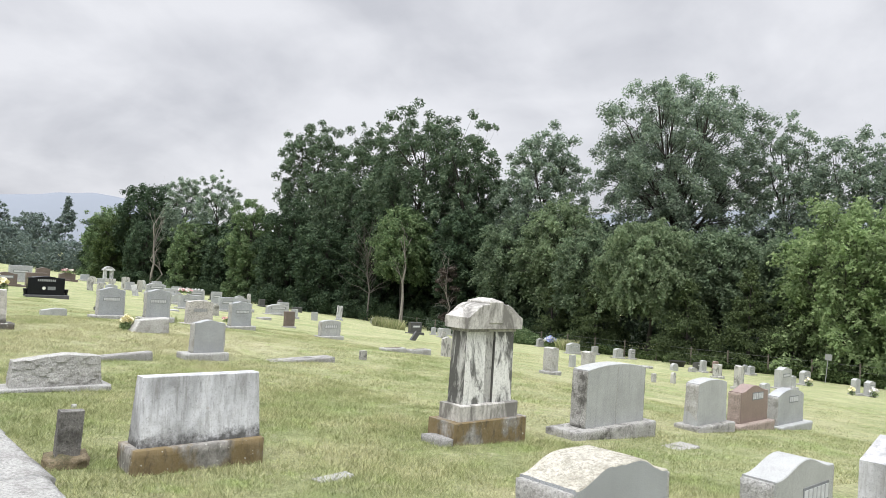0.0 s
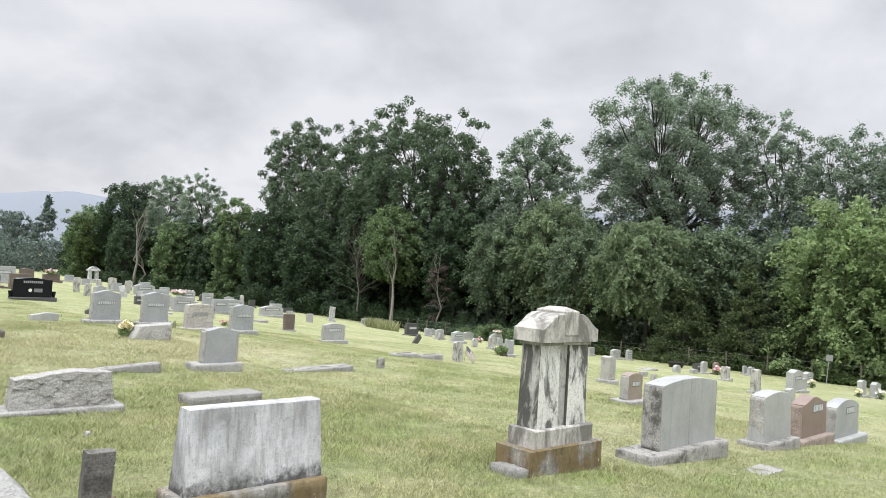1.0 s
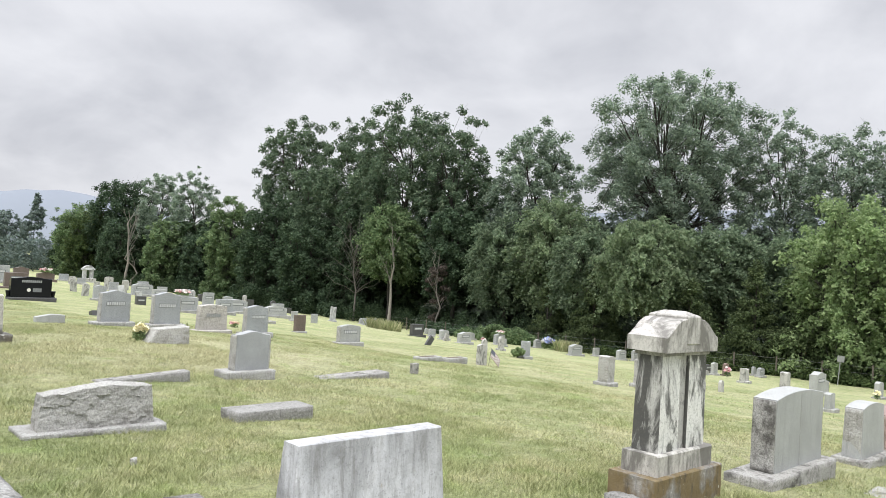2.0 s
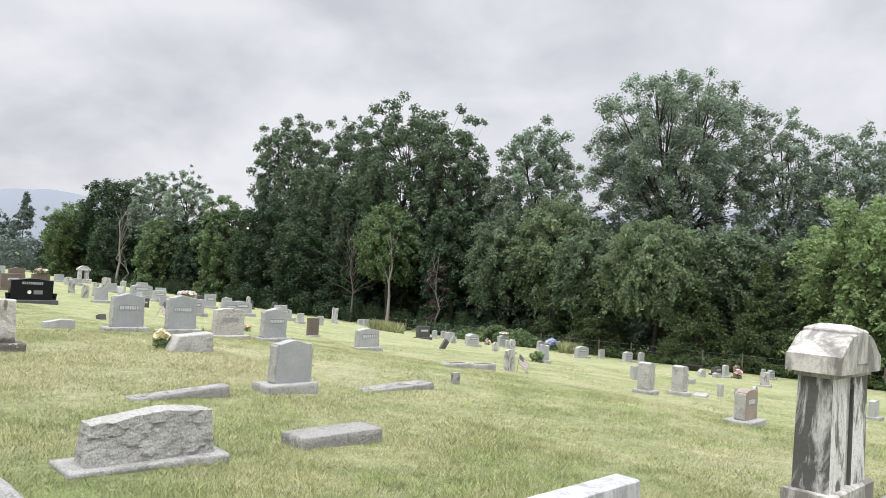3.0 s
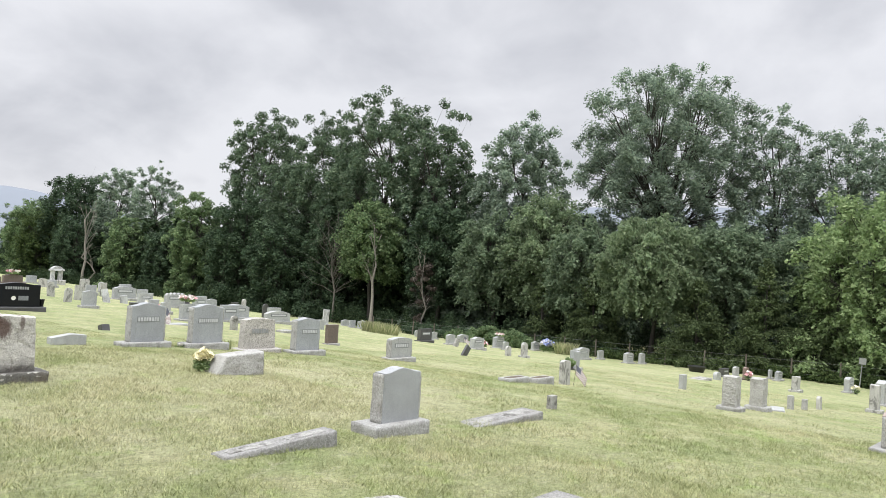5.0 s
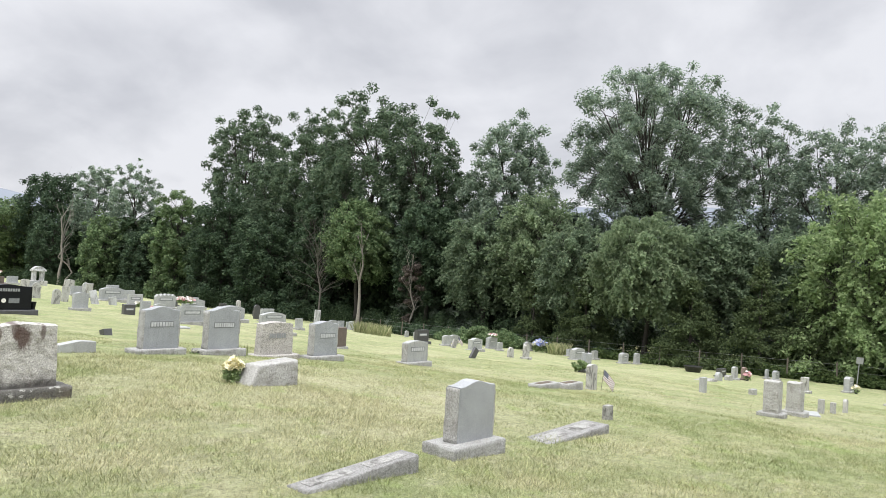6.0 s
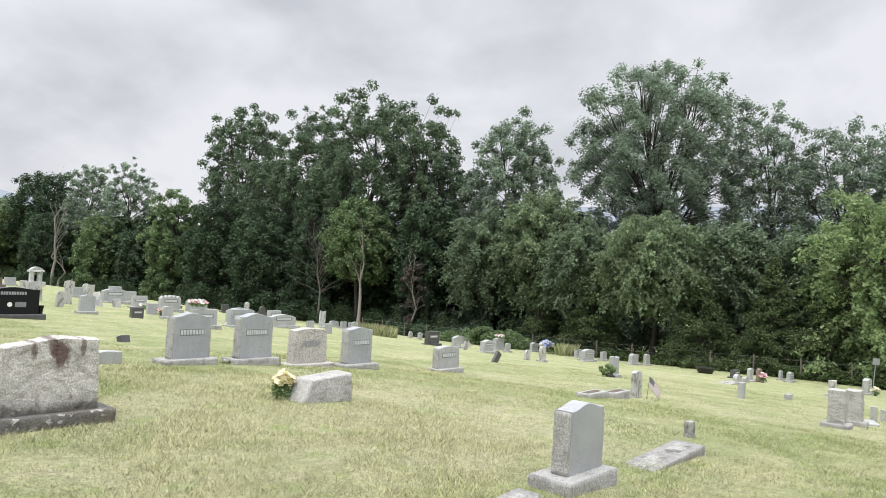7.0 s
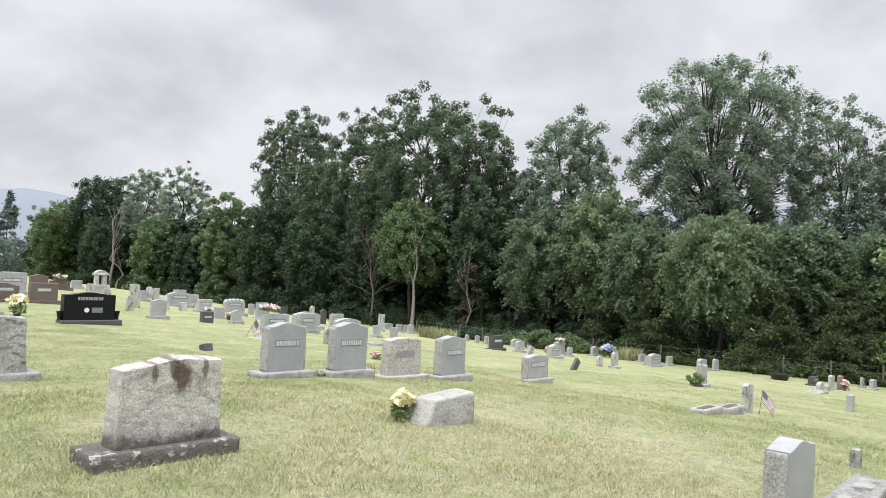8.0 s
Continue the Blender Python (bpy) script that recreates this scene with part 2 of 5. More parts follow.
def lichened(name):
    """A base gone black with grime, with pale lichen in hard-edged patches."""
    a = Mat(name, 0.95)
    c = a.ramp(a.noise(60.0, 5.0, 0.8), (0.35, (0.06, 0.056, 0.05)), (0.6, (0.17, 0.165, 0.15)))
    c = a.mix(a.ramp(a.noise(9.0, 7.0, 0.72, (1, 1, 1.6)), (0.565, G3(0)), (0.6, G3(0.85))), c, (0.5, 0.495, 0.46))
    c = a.mix(a.ramp(a.noise(3.0, 5.0, 0.6), (0.55, G3(0)), (0.7, G3(0.5))), c, (0.13, 0.1, 0.06))
    a.color(c).bump(a.noise(26.0, 9.0, 0.7), 0.8, 0.035)
    return a.m


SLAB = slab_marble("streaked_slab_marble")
LICHENED = lichened("lichened_black_base")
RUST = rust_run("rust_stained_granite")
OCHRE = stained_base("ochre_stained_stone")
MOSSY = rough_granite("mossy_brown_stone", (0.2, 0.16, 0.1), (0.07, 0.075, 0.035), 0.8)


def plain(name, c, rough=0.8, tone=0.25, scale=14.0, metal=0.0):
    a = Mat(name, rough)
    lo = tuple(v * (1 - tone) for v in c)
    a.color(a.ramp(a.noise(scale, 4.0), (0.35, lo), (0.65, c))).bump(a.noise(scale * 4, 3.0), 0.2, 0.004)
    a.b.inputs["Metallic"].default_value = metal
    return a.m


LETTER = plain("frosted_lettering", (0.52, 0.53, 0.54))
LETTER_PALE = plain("pale_lettering", (0.3, 0.31, 0.32))
PANEL = plain("sunk_name_panel", (0.2, 0.21, 0.22), 0.85)
WOOD = plain("grey_fence_wood", (0.16, 0.14, 0.115), 0.9, 0.5, 30.0)
IRON = plain("black_metal", (0.02, 0.02, 0.02), 0.45)
STEEL = plain("galvanised_metal", (0.36, 0.37, 0.38), 0.5, 0.2, 20.0, 0.6)
WHITE = plain("white_petals", (0.78, 0.76, 0.72), 0.7, 0.15)
YELLOW = plain("yellow_petals", (0.82, 0.76, 0.46), 0.7, 0.2, 40.0)
CREAM = plain("cream_petals", (0.78, 0.73, 0.5), 0.7, 0.15, 40.0)
PINK = plain("pink_petals", (0.62, 0.34, 0.36), 0.7)
SKYBLUE = plain("blue_petals", (0.28, 0.34, 0.6), 0.7)
RED = plain("flag_red", (0.26, 0.15, 0.15), 0.8)
NAVY = plain("flag_navy", (0.13, 0.135, 0.18), 0.8)
CLOTH = plain("flag_white", (0.7, 0.7, 0.69), 0.8, 0.1)
BARK = plain("bark", (0.06, 0.054, 0.047), 0.95, 0.5, 9.0)
PALE_BARK = plain("pale_dead_bark", (0.27, 0.25, 0.22), 0.95, 0.4, 9.0)
DEADWOOD = plain("grey_dead_branches", (0.15, 0.14, 0.125), 0.95, 0.4, 9.0)
SOIL = plain("bare_soil", (0.13, 0.1, 0.07), 0.95, 0.4, 20.0)


def lawn_colour(a):
    """Mown summer lawn: green, gone to straw on one dry stretch and in patches, with lush clover."""
    mid = a.noise(0.8, 5.0, 0.65)
    c = a.ramp(mid, (0.3, (0.22, 0.265, 0.118)), (0.5, (0.295, 0.318, 0.165)), (0.7, (0.395, 0.385, 0.228)))
    off = a.n.new("ShaderNodeVectorMath")
    off.operation = "SUBTRACT"
    off.inputs[1].default_value = (6.0, 16.0, 0.0)
    a.l.new(a.v, off.inputs[0])
    wide = a.n.new("ShaderNodeVectorMath")
    wide.operation = "MULTIPLY"
    wide.inputs[1].default_value = (0.09, 0.12, 0.0)
    a.l.new(off.outputs[0], wide.inputs[0])
    far = a.n.new("ShaderNodeVectorMath")
    far.operation = "LENGTH"
    a.l.new(wide.outputs[0], far.inputs[0])
    add = a.n.new("ShaderNodeMath")
    a.l.new(far.outputs["Value"], add.inputs[0])
    a.l.new(a.noise(0.55, 5.0, 0.6), add.inputs[1])
    dry = a.ramp(add.outputs[0], (0.75, G3(0.6)), (1.4, G3(0.0)))
    c = a.mix(dry, c, (0.42, 0.405, 0.265))
    patch = a.ramp(a.noise(0.22, 4.0, 0.6), (0.5, G3(0)), (0.64, G3(0.4)))
    c = a.mix(patch, c, (0.405, 0.385, 0.25))
    clump = a.ramp(a.noise(7.0, 7.0, 0.75), (0.36, G3(0.76)), (0.52, G3(1.0)), (0.68, G3(1.16)))
    c = a.mix(1.0, c, clump, "MULTIPLY")
    lush = a.ramp(a.noise(0.6, 4.0, 0.6), (0.6, G3(0)), (0.68, G3(0.5)))
    c = a.mix(lush, c, (0.24, 0.315, 0.12))
    tufts = a.ramp(a.noise(2.4, 5.0, 0.65), (0.56, G3(0)), (0.66, G3(0.55)))
    c = a.mix(tufts, c, (0.28, 0.345, 0.135))
    pale = a.ramp(a.noise(3.1, 6.0, 0.7, (1, 1.6, 1)), (0.55, G3(0)), (0.68, G3(0.5)))
    return a.mix(pale, c, (0.47, 0.445, 0.325))


def lawn_material():
    a = Mat("lawn", 0.95, False)
    c = lawn_colour(a)
    tuft = a.ramp(a.noise(26.0, 8.0, 0.85), (0.36, G3(0.56)), (0.5, G3(1.05)), (0.66, G3(1.42)))
    a.color(a.mix(1.0, c, tuft, "MULTIPLY"))
    a.b.inputs["Specular IOR Level"].default_value = 0.15
    a.bump(a.noise(34.0, 6.0, 0.75), 0.9, 0.05)
    return a.m


def blade_material():
    a = Mat("grass_blades", 0.8, False)
    geo = a.n.new("ShaderNodeNewGeometry")
    vary = a.ramp(geo.outputs["Random Per Island"], (0.0, (0.62, 0.66, 0.54)), (0.55, (1.0, 1.0, 0.93)), (1.0, (1.5, 1.44, 1.4)))
    a.color(a.mix(1.0, lawn_colour(a), vary, "MULTIPLY"))
    a.b.inputs["Specular IOR Level"].default_value = 0.2
    return a.m


def foliage(name, dark, mid, light, glow=0.35):
    """Leaves: each one its own green, matt, letting some light through."""
    a = Mat(name, 0.65, False)
    geo = a.n.new("ShaderNodeNewGeometry")
    c = a.ramp(geo.outputs["Random Per Island"], (0.0, dark), (0.55, mid), (1.0, light))
    big = a.ramp(a.noise(0.35, 3.0), (0.35, G3(0.72)), (0.65, G3(1.15)))
    c = a.mix(1.0, c, big, "MULTIPLY")
    a.color(c)
    a.b.inputs["Specular IOR Level"].default_value = 0.1
    tr = a.n.new("ShaderNodeBsdfTranslucent")
    a.l.new(c, tr.inputs[0])
    ms = a.n.new("ShaderNodeMixShader")
    ms.inputs[0].default_value = glow
    a.l.new(a.b.outputs[0], ms.inputs[1])
    a.l.new(tr.outputs[0], ms.inputs[2])
    a.l.new(ms.outputs[0], a.out.inputs[0])
    return a.m


# distance haze put into both oak greens, lightened and blued, HAZE_OAK most
OAK = foliage("oak_leaves", (0.069, 0.113, 0.07), (0.127, 0.18, 0.114), (0.22, 0.28, 0.184), 0.45)
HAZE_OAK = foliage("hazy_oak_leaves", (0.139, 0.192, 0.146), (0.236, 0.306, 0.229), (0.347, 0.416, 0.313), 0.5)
# green darkened so the colour itself carries the wood's deep shade
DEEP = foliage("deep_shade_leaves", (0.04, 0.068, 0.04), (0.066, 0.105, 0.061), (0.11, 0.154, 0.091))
LEAFY = foliage("edge_leaves", (0.098, 0.145, 0.089), (0.162, 0.22, 0.138), (0.255, 0.319, 0.204), 0.45)
FRESH = foliage("fresh_green_leaves", (0.096, 0.156, 0.073), (0.162, 0.234, 0.113), (0.252, 0.324, 0.172), 0.4)
BRIGHT = foliage("bright_spring_leaves", (0.164, 0.24, 0.108), (0.266, 0.361, 0.171), (0.392, 0.481, 0.253), 0.5)
WILLOW = foliage("feathery_green_leaves", (0.127, 0.184, 0.103), (0.213, 0.282, 0.164), (0.316, 0.38, 0.235), 0.5)
CEDAR = foliage("cedar_needles", (0.054, 0.08, 0.039), (0.088, 0.122, 0.054), (0.146, 0.185, 0.088), 0.25)
# far haze put into this pale bluish leaf colour
HAZY = foliage("haze_pale_leaves", (0.12, 0.165, 0.15), (0.16, 0.205, 0.18), (0.2, 0.245, 0.21), 0.3)
BROWNED = foliage("browned_vine_leaves", (0.055, 0.046, 0.04), (0.09, 0.076, 0.065), (0.14, 0.12, 0.1), 0.2)
# lighter copy of UNDER: lit haze between the trunks put into the colour
DIM = foliage("haze_lit_leaves", (0.06, 0.085, 0.062), (0.1, 0.13, 0.098), (0.15, 0.185, 0.14), 0.4)
# the wood's inner shade put into this near-black leaf colour
UNDER = foliage("shade_darkened_leaves", (0.022, 0.04, 0.02), (0.04, 0.066, 0.034), (0.07, 0.1, 0.05), 0.25)
BRUSH = foliage("brush_leaves", (0.038, 0.064, 0.024), (0.068, 0.101, 0.038), (0.112, 0.15, 0.056))
STRAW = foliage("seeding_grass", (0.2, 0.24, 0.11), (0.32, 0.345, 0.18), (0.48, 0.46, 0.29), 0.3)
# blue of the air between put into the ridge's own colour
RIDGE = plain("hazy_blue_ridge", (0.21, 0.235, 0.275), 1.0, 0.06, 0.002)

# ---------------------------------------------------------------- ground
GROUND = (0.11084, -0.02279, -0.01093, -0.17787, 0.06237, -0.00011, 0.26171, -0.1373, -0.02379, 0.01705)


SWELLS = ((5.5, 19.0, 4.5, 0.161), (15.0, 20.5, 3.0, -0.105), (33.0, 15.5, 6.0, 0.222), (8.0, 31.0, 4.0, 0.059), (6.0, 12.7, 2.0, -0.045))


def gz(x, y):
    """Height of the cemetery hill; level country beyond it. Works on numbers and arrays."""
    x, y = np.clip(x, -12.0, 55.0), np.clip(y, -12.0, 62.0)
    a, b, c, d, e, f, g, h, i, j = GROUND
    hill = (a + b * x + c * y + (d * x * x + e * x * y + f * y * y) / 50
            + (g * x**3 + h * x * x * y + i * x * y * y + j * y**3) / 5000)
    for sx, sy, wide, tall in SWELLS:
        hill = hill + tall * np.exp(-((x - sx) ** 2 + (y - sy) ** 2) / (2 * wide * wide))
    return hill


def mesh_from(name, verts, faces, smooth=False):
    me = bpy.data.meshes.new(name)
    verts, faces = np.asarray(verts, np.float32), np.asarray(faces, np.int32)
    k = faces.shape[1]
    me.vertices.add(len(verts))
    me.vertices.foreach_set("co", verts.ravel())
    me.loops.add(faces.size)
    me.loops.foreach_set("vertex_index", faces.ravel())
    me.polygons.add(len(faces))
    me.polygons.foreach_set("loop_start", np.arange(0, faces.size, k, dtype=np.int32))
    me.polygons.foreach_set("loop_total", np.full(len(faces), k, np.int32))
    me.polygons.foreach_set("use_smooth", np.full(len(faces), smooth))
    me.update(calc_edges=True)
    return me


def build_ground():
    far = np.array([12, 30, 70, 160, 400, 1000, 3000])
    xs = np.concatenate([-14 - far[::-1], np.arange(-14, 62, 0.5), 62 + far])
    ys = np.concatenate([-14 - far[::-1], np.arange(-14, 110, 0.5), 110 + far])
    gx, gy = np.meshgrid(xs, ys, indexing="ij")
    z = gz(gx, gy)
    wob = 0.012 * np.sin(gx * 1.9 + 0.7 * np.sin(gy * 1.3)) * np.sin(gy * 2.3 + np.sin(gx * 0.9))
    z = z + wob
    nx, ny = len(xs), len(ys)
    v = np.stack([gx.ravel(), gy.ravel(), z.ravel()], 1)
    i = np.arange((nx - 1) * ny).reshape(nx - 1, ny)[:, :-1].ravel()
    f = np.stack([i, i + ny, i + ny + 1, i + 1], 1)
    ob = new("ground", mesh_from("ground", v, f, True))
    ob.data.materials.append(lawn_material())
    tagged(ob, "mown cemetery lawn, green with straw-coloured dry patches", "lawn", kind="structure")


build_ground()


def part(name, bm, material, parent, label=""):
    """Link a bmesh or mesh as one object under a thing or a part."""
    if isinstance(bm, bmesh.types.BMesh):
        me = bpy.data.meshes.new(name)
        bm.to_mesh(me)
        bm.free()
    else:
        me = bm
    if not me.materials:
        for m in material if isinstance(material, (list, tuple)) else [material]:
            me.materials.append(m)
    ob = new(name, me)
    ob.parent = parent
    if label:
        ob["label"] = label
    return ob


def thing(name, x, y, label, category, yaw=0.0, z=None, group="", tilt=0.0, lean=0.0):
    ob = new(name)
    ob.empty_display_size = 0.2
    ob.matrix_basis = pose(x, y, float(gz(x, y)) if z is None else z, tilt, lean, yaw)
    return tagged(ob, label, category, group)


# ---------------------------------------------------------------- stone shapes
def crest(shape, u, w, h, rise):
    """Height of a stone's top at u in -1..1 across it."""
    a = abs(u)
    if shape == "serp":
        return h - rise * (0.5 - 0.5 * math.cos(math.pi * min(1.0, a * 1.08)))
    if shape == "oval":
        return h - rise * u * u
    if shape == "round":
        return h - rise * (1 - math.sqrt(max(0.0, 1 - u * u)))
    if shape == "gable":
        return h - rise * a
    if shape == "scallop":
        return h - rise * (1 - abs(math.cos(2.5 * math.pi * u))) - rise * 0.5 * a * a
    if shape == "shoulder":
        return h if a < 0.55 else h - rise
    if shape == "hip":
        return h - rise * (1 if u < -0.97 else (0.15 - u) / 1.12) if u < 0.15 else h - 0.35 * rise * (u - 0.15) / 0.85
    if shape == "swell":
        return h - rise * (0.5 - 0.5 * math.cos(math.pi * max(0.0, min(1.0, (a - 0.3) / 0.68))))
    if shape == "rise_right":
        return h - rise * (1 - u) / 2
    if shape == "break":
        return h - rise * (0.5 + 0.5 * math.sin(3.1 * u + 0.6)) - 0.3 * rise * math.sin(9 * u)
    return h


def block(w, d, h, shape="flat", rise=0.0, n=(8, 4, 2), edge=0.006, rough=0.0, faces="lr", seed=0.0, foot=(1.0, 1.0), low=0.0,
          lean_l=0.0, back=0.0):
    """A dressed or quarry-faced stone standing on z = low, its front towards -y. foot: how much wider and deeper it is at the foot;
    rough: depth of the chiselling on the faces named (l, r, f, b, t); lean_l: slope of the left end; back: lean of the front."""
    nx, nz, nd = n
    us = [math.sin(math.pi / 2 * (2 * i / nx - 1)) for i in range(nx + 1)] if shape == "round" else [2 * i / nx - 1 for i in range(nx + 1)]
    ss = [-1.0, -1 + 2 * edge / d] + [(-1 + 2 * edge / d) + (2 - 4 * edge / d) * k / nd for k in range(1, nd)] + [1 - 2 * edge / d, 1.0]
    bm, made = bmesh.new(), {}

    def at(i, j, k):
        if (i, j, k) in made:
            return made[i, j, k]
        u, v, s = us[i], j / nz, ss[k]
        end = abs(s) == 1.0
        hw, top = w / 2 - (edge if end else 0), crest(shape, u, w, h, rise) - (edge if end else 0)
        grow = 1 + (foot[0] - 1) * (1 - v)
        deep = 1 + (foot[1] - 1) * (1 - v)
        x, y, z = u * hw * grow, s * d / 2 * deep, low + (top - low) * v
        if lean_l:
            x += lean_l * v * (1 - u) / 2
        y += back * v
        if rough:
            p = Vector((x * 6 + seed, y * 6, z * 6))
            amp = rough * (0.6 * noise.noise(p * 0.7) + 0.2 * noise.noise(p * 4.7) + 0.2 * noise.noise(p * 11.0))
            q = p * 1.7 + noise.noise_vector(p * 1.3) * 0.4
            core = noise.voronoi(q)[1][0]
            amp += rough * (0.36 * (q - core).dot(noise.cell_vector(core * 9.7)) + 0.22 * noise.cell(core * 5.3))
            if i == 0 and "l" in faces:
                x += amp - rough * 0.4
            if i == nx and "r" in faces:
                x += amp + rough * 0.4
            if s < -0.99 and "f" in faces and j < nz + 1:
                y += amp * 1.2 - rough * 0.4
            if s > 0.99 and "b" in faces:
                y += amp
            if j == nz and "t" in faces:
                z += amp * 0.8
        made[i, j, k] = bm.verts.new((x, y, z))
        return made[i, j, k]

    kk = len(ss) - 1
    quad = lambda *p: bm.faces.new([at(*q) for q in p])  # noqa: E731
    for i in range(nx):
        for j in range(nz):
            quad((i, j, 0), (i + 1, j, 0), (i + 1, j + 1, 0), (i, j + 1, 0))
            quad((i, j, kk), (i, j + 1, kk), (i + 1, j + 1, kk), (i + 1, j, kk))
        for k in range(kk):
            quad((i, nz, k), (i + 1, nz, k), (i + 1, nz, k + 1), (i, nz, k + 1))
            quad((i, 0, k), (i, 0, k + 1), (i + 1, 0, k + 1), (i + 1, 0, k))
    for j in range(nz):
        for k in range(kk):
            quad((0, j, k), (0, j + 1, k), (0, j + 1, k + 1), (0, j, k + 1))
            quad((nx, j, k), (nx, j, k + 1), (nx, j + 1, k + 1), (nx, j + 1, k))
    if rough > 0.01:
        for f in bm.faces:
            f.smooth = True
    bm.normal_update()
    return bm


def bars(count, width, height, z, y, gap=0.35, depth=0.004, x0=0.0):
    """Plain bars in a row, standing for a carved name."""
    bm = bmesh.new()
    step = width / count
    for i in range(count):
        cx = x0 - width / 2 + step * (i + 0.5)
        hw = step * (1 - gap) / 2
        box = [bm.verts.new((cx + a * hw, y + b * depth, z + c * height / 2)) for a in (-1, 1) for b in (-1, 0) for c in (-1, 1)]
        for q in ((0, 1, 5, 4), (0, 4, 6, 2), (1, 3, 7, 5), (0, 2, 3, 1), (4, 5, 7, 6), (2, 6, 7, 3)):
            bm.faces.new([box[a] for a in q])
    return bm


COUNT = [0]


def gravestone(x, y, w, d, h, shape="serp", mat=None, yaw=0.0, base=None, rise=None, label="", name=None, letters=0, panel=True, letter_mat=None,
               chisel=None, fine=False, rough=0.0, faces="lr", foot=(1.0, 1.0), tilt=0.0, lean=0.0, off=0.0, base_mat=None, lz=0.6, lw=0.66, lh=0.095,
               lx=0.0, group="gravestones on the lawn", back=0.0, lean_l=0.0, cap=None):
    """An upright stone with its base, its chiselled ends and its carved name panel. x, y: the middle of the stone's foot."""
    COUNT[0] += 1
    seed = COUNT[0] * 3.7
    mat = mat or GRAY
    rise = w * {"serp": 0.1, "oval": 0.1, "round": 0.5, "gable": 0.25}.get(shape, 0.1) if rise is None else rise
    words = label or "grey granite upright gravestone on the lawn"
    ob = thing(name or "gravestone", x, y, words, "gravestone", yaw, None, group, tilt, lean)
    n = (52, 36, 8) if fine and rough > 0.01 else (24, 16, 6) if fine else (10, 5, 2)
    low = -0.06
    if base:
        bw, bd, bh = base
        nb = (26, 5, 10) if fine else (8, 2, 2)
        bb = block(bw, bd, bh, "flat", 0, nb, 0.008, 0.016 if fine else 0.006, "lrfb", seed + 9, low=-0.07)
        o = part("base", bb, base_mat or ROUGH, ob)
        o.location.x = off
        low = bh - 0.003
    die = part("die", block(w, d, low + h if base else h, shape, rise, n, 0.005, rough, faces, seed, foot, low, lean_l, back), mat, ob)
    if rough > 0.01:
        die.data.set_sharp_from_angle(angle=radians(38))
    if chisel:
        # quarry-faced ends, thin shells standing a little proud of the sawn faces
        for side, tag in ((-1, "l"), (1, "r")):
            hh = crest(shape, 1.0, w, (low + h) if base else h, rise)
            sh = block(0.03, d - 0.012, hh - 0.012, "flat", 0, (2, 14, 7) if fine else (1, 5, 3), 0.006, 0.02, tag, seed + side, low=low + 0.002)
            e = part("chiselled_end", sh, chisel, ob)
            e.location.x = side * (w / 2 + 0.004)
    top = low + h if base else h
    if cap:
        die.data.materials.append(cap)
        for poly in die.data.polygons:
            if poly.normal.z > 0.5:
                poly.material_index = 1
    face = -d / 2 - 0.0005
    if letters:
        zz, pw = low + (top - low) * lz, w * lw
        out, holder, ink = face - (0.012 if "f" in faces else 0), die, letter_mat or (LETTER if panel else LETTER_PALE)
        if panel:
            holder = part("name_panel", block(pw * 1.04, 0.006, lh * 1.1, n=(1, 1, 1), edge=0.001), PANEL, ob, "sunk darker name panel")
            holder.location = (lx * w, face + 0.0005, zz - lh * 0.55)
            zz, out = lh * 0.55, -0.003
        x0 = 0.0 if panel else lx * w
        if fine:
            one = bars(1, pw / letters, lh * 0.8, 0, 0, 0.24).copy()
            shared = None
            for i in range(letters):
                at = (x0 - pw / 2 + pw / letters * (i + 0.5), out, zz)
                if shared is None:
                    mark = part("letter", one, ink, holder)
                    shared = mark.data
                else:
                    mark = part("letter", shared, ink, holder)
                mark.location = at
        else:
            part("lettering", bars(1, pw, lh * 0.6, zz, out, 0.1, x0=x0), ink, holder)
    return ob


# ---------------------------------------------------------------- the stone wall beside the walk
def stone_wall():
    wall = tagged(new("stone_wall"), "low fieldstone wall with rough pale capstones beside the graves", "wall", kind="structure")
    wall.matrix_basis = pose(0.75, 0, 0)
    rnd = random.Random(5)
    yy = 0.6
    while yy < 12.5:
        ln = rnd.uniform(0.55, 0.95)
        cap = block(ln, 0.62 + rnd.uniform(-0.03, 0.05), 0.1 + rnd.uniform(0, 0.02), "flat", 0, (12, 2, 8), 0.02, 0.028, "lrfbt", yy * 5, low=0.0)
        c = part("capstone", cap, ROUGH, wall)
        c.matrix_basis = pose(rnd.uniform(-0.02, 0.02), yy + ln / 2, float(gz(0.8, yy)) + 0.36, rnd.uniform(-1, 1), rnd.uniform(-1.5, 1.5), 90)
        yy += ln + 0.012
    yy = 0.6
    while yy < 12.5:
        ln = rnd.uniform(0.3, 0.6)
        for low, tall in ((-0.1, 0.27), (0.175, 0.185)):
            st = block(ln - 0.01, 0.52, tall - 0.01, "flat", 0, (5, 3, 4), 0.02, 0.03, "lrfb", yy * 3 + low, low=0.0)
            s = part("wall_stone", st, ROUGH, wall)
            s.matrix_basis = pose(rnd.uniform(-0.02, 0.02), yy + ln / 2 + (0.13 if low > 0 else 0), float(gz(0.8, yy)) + low, 0, 0, 90)
        yy += ln
    return wall


stone_wall()


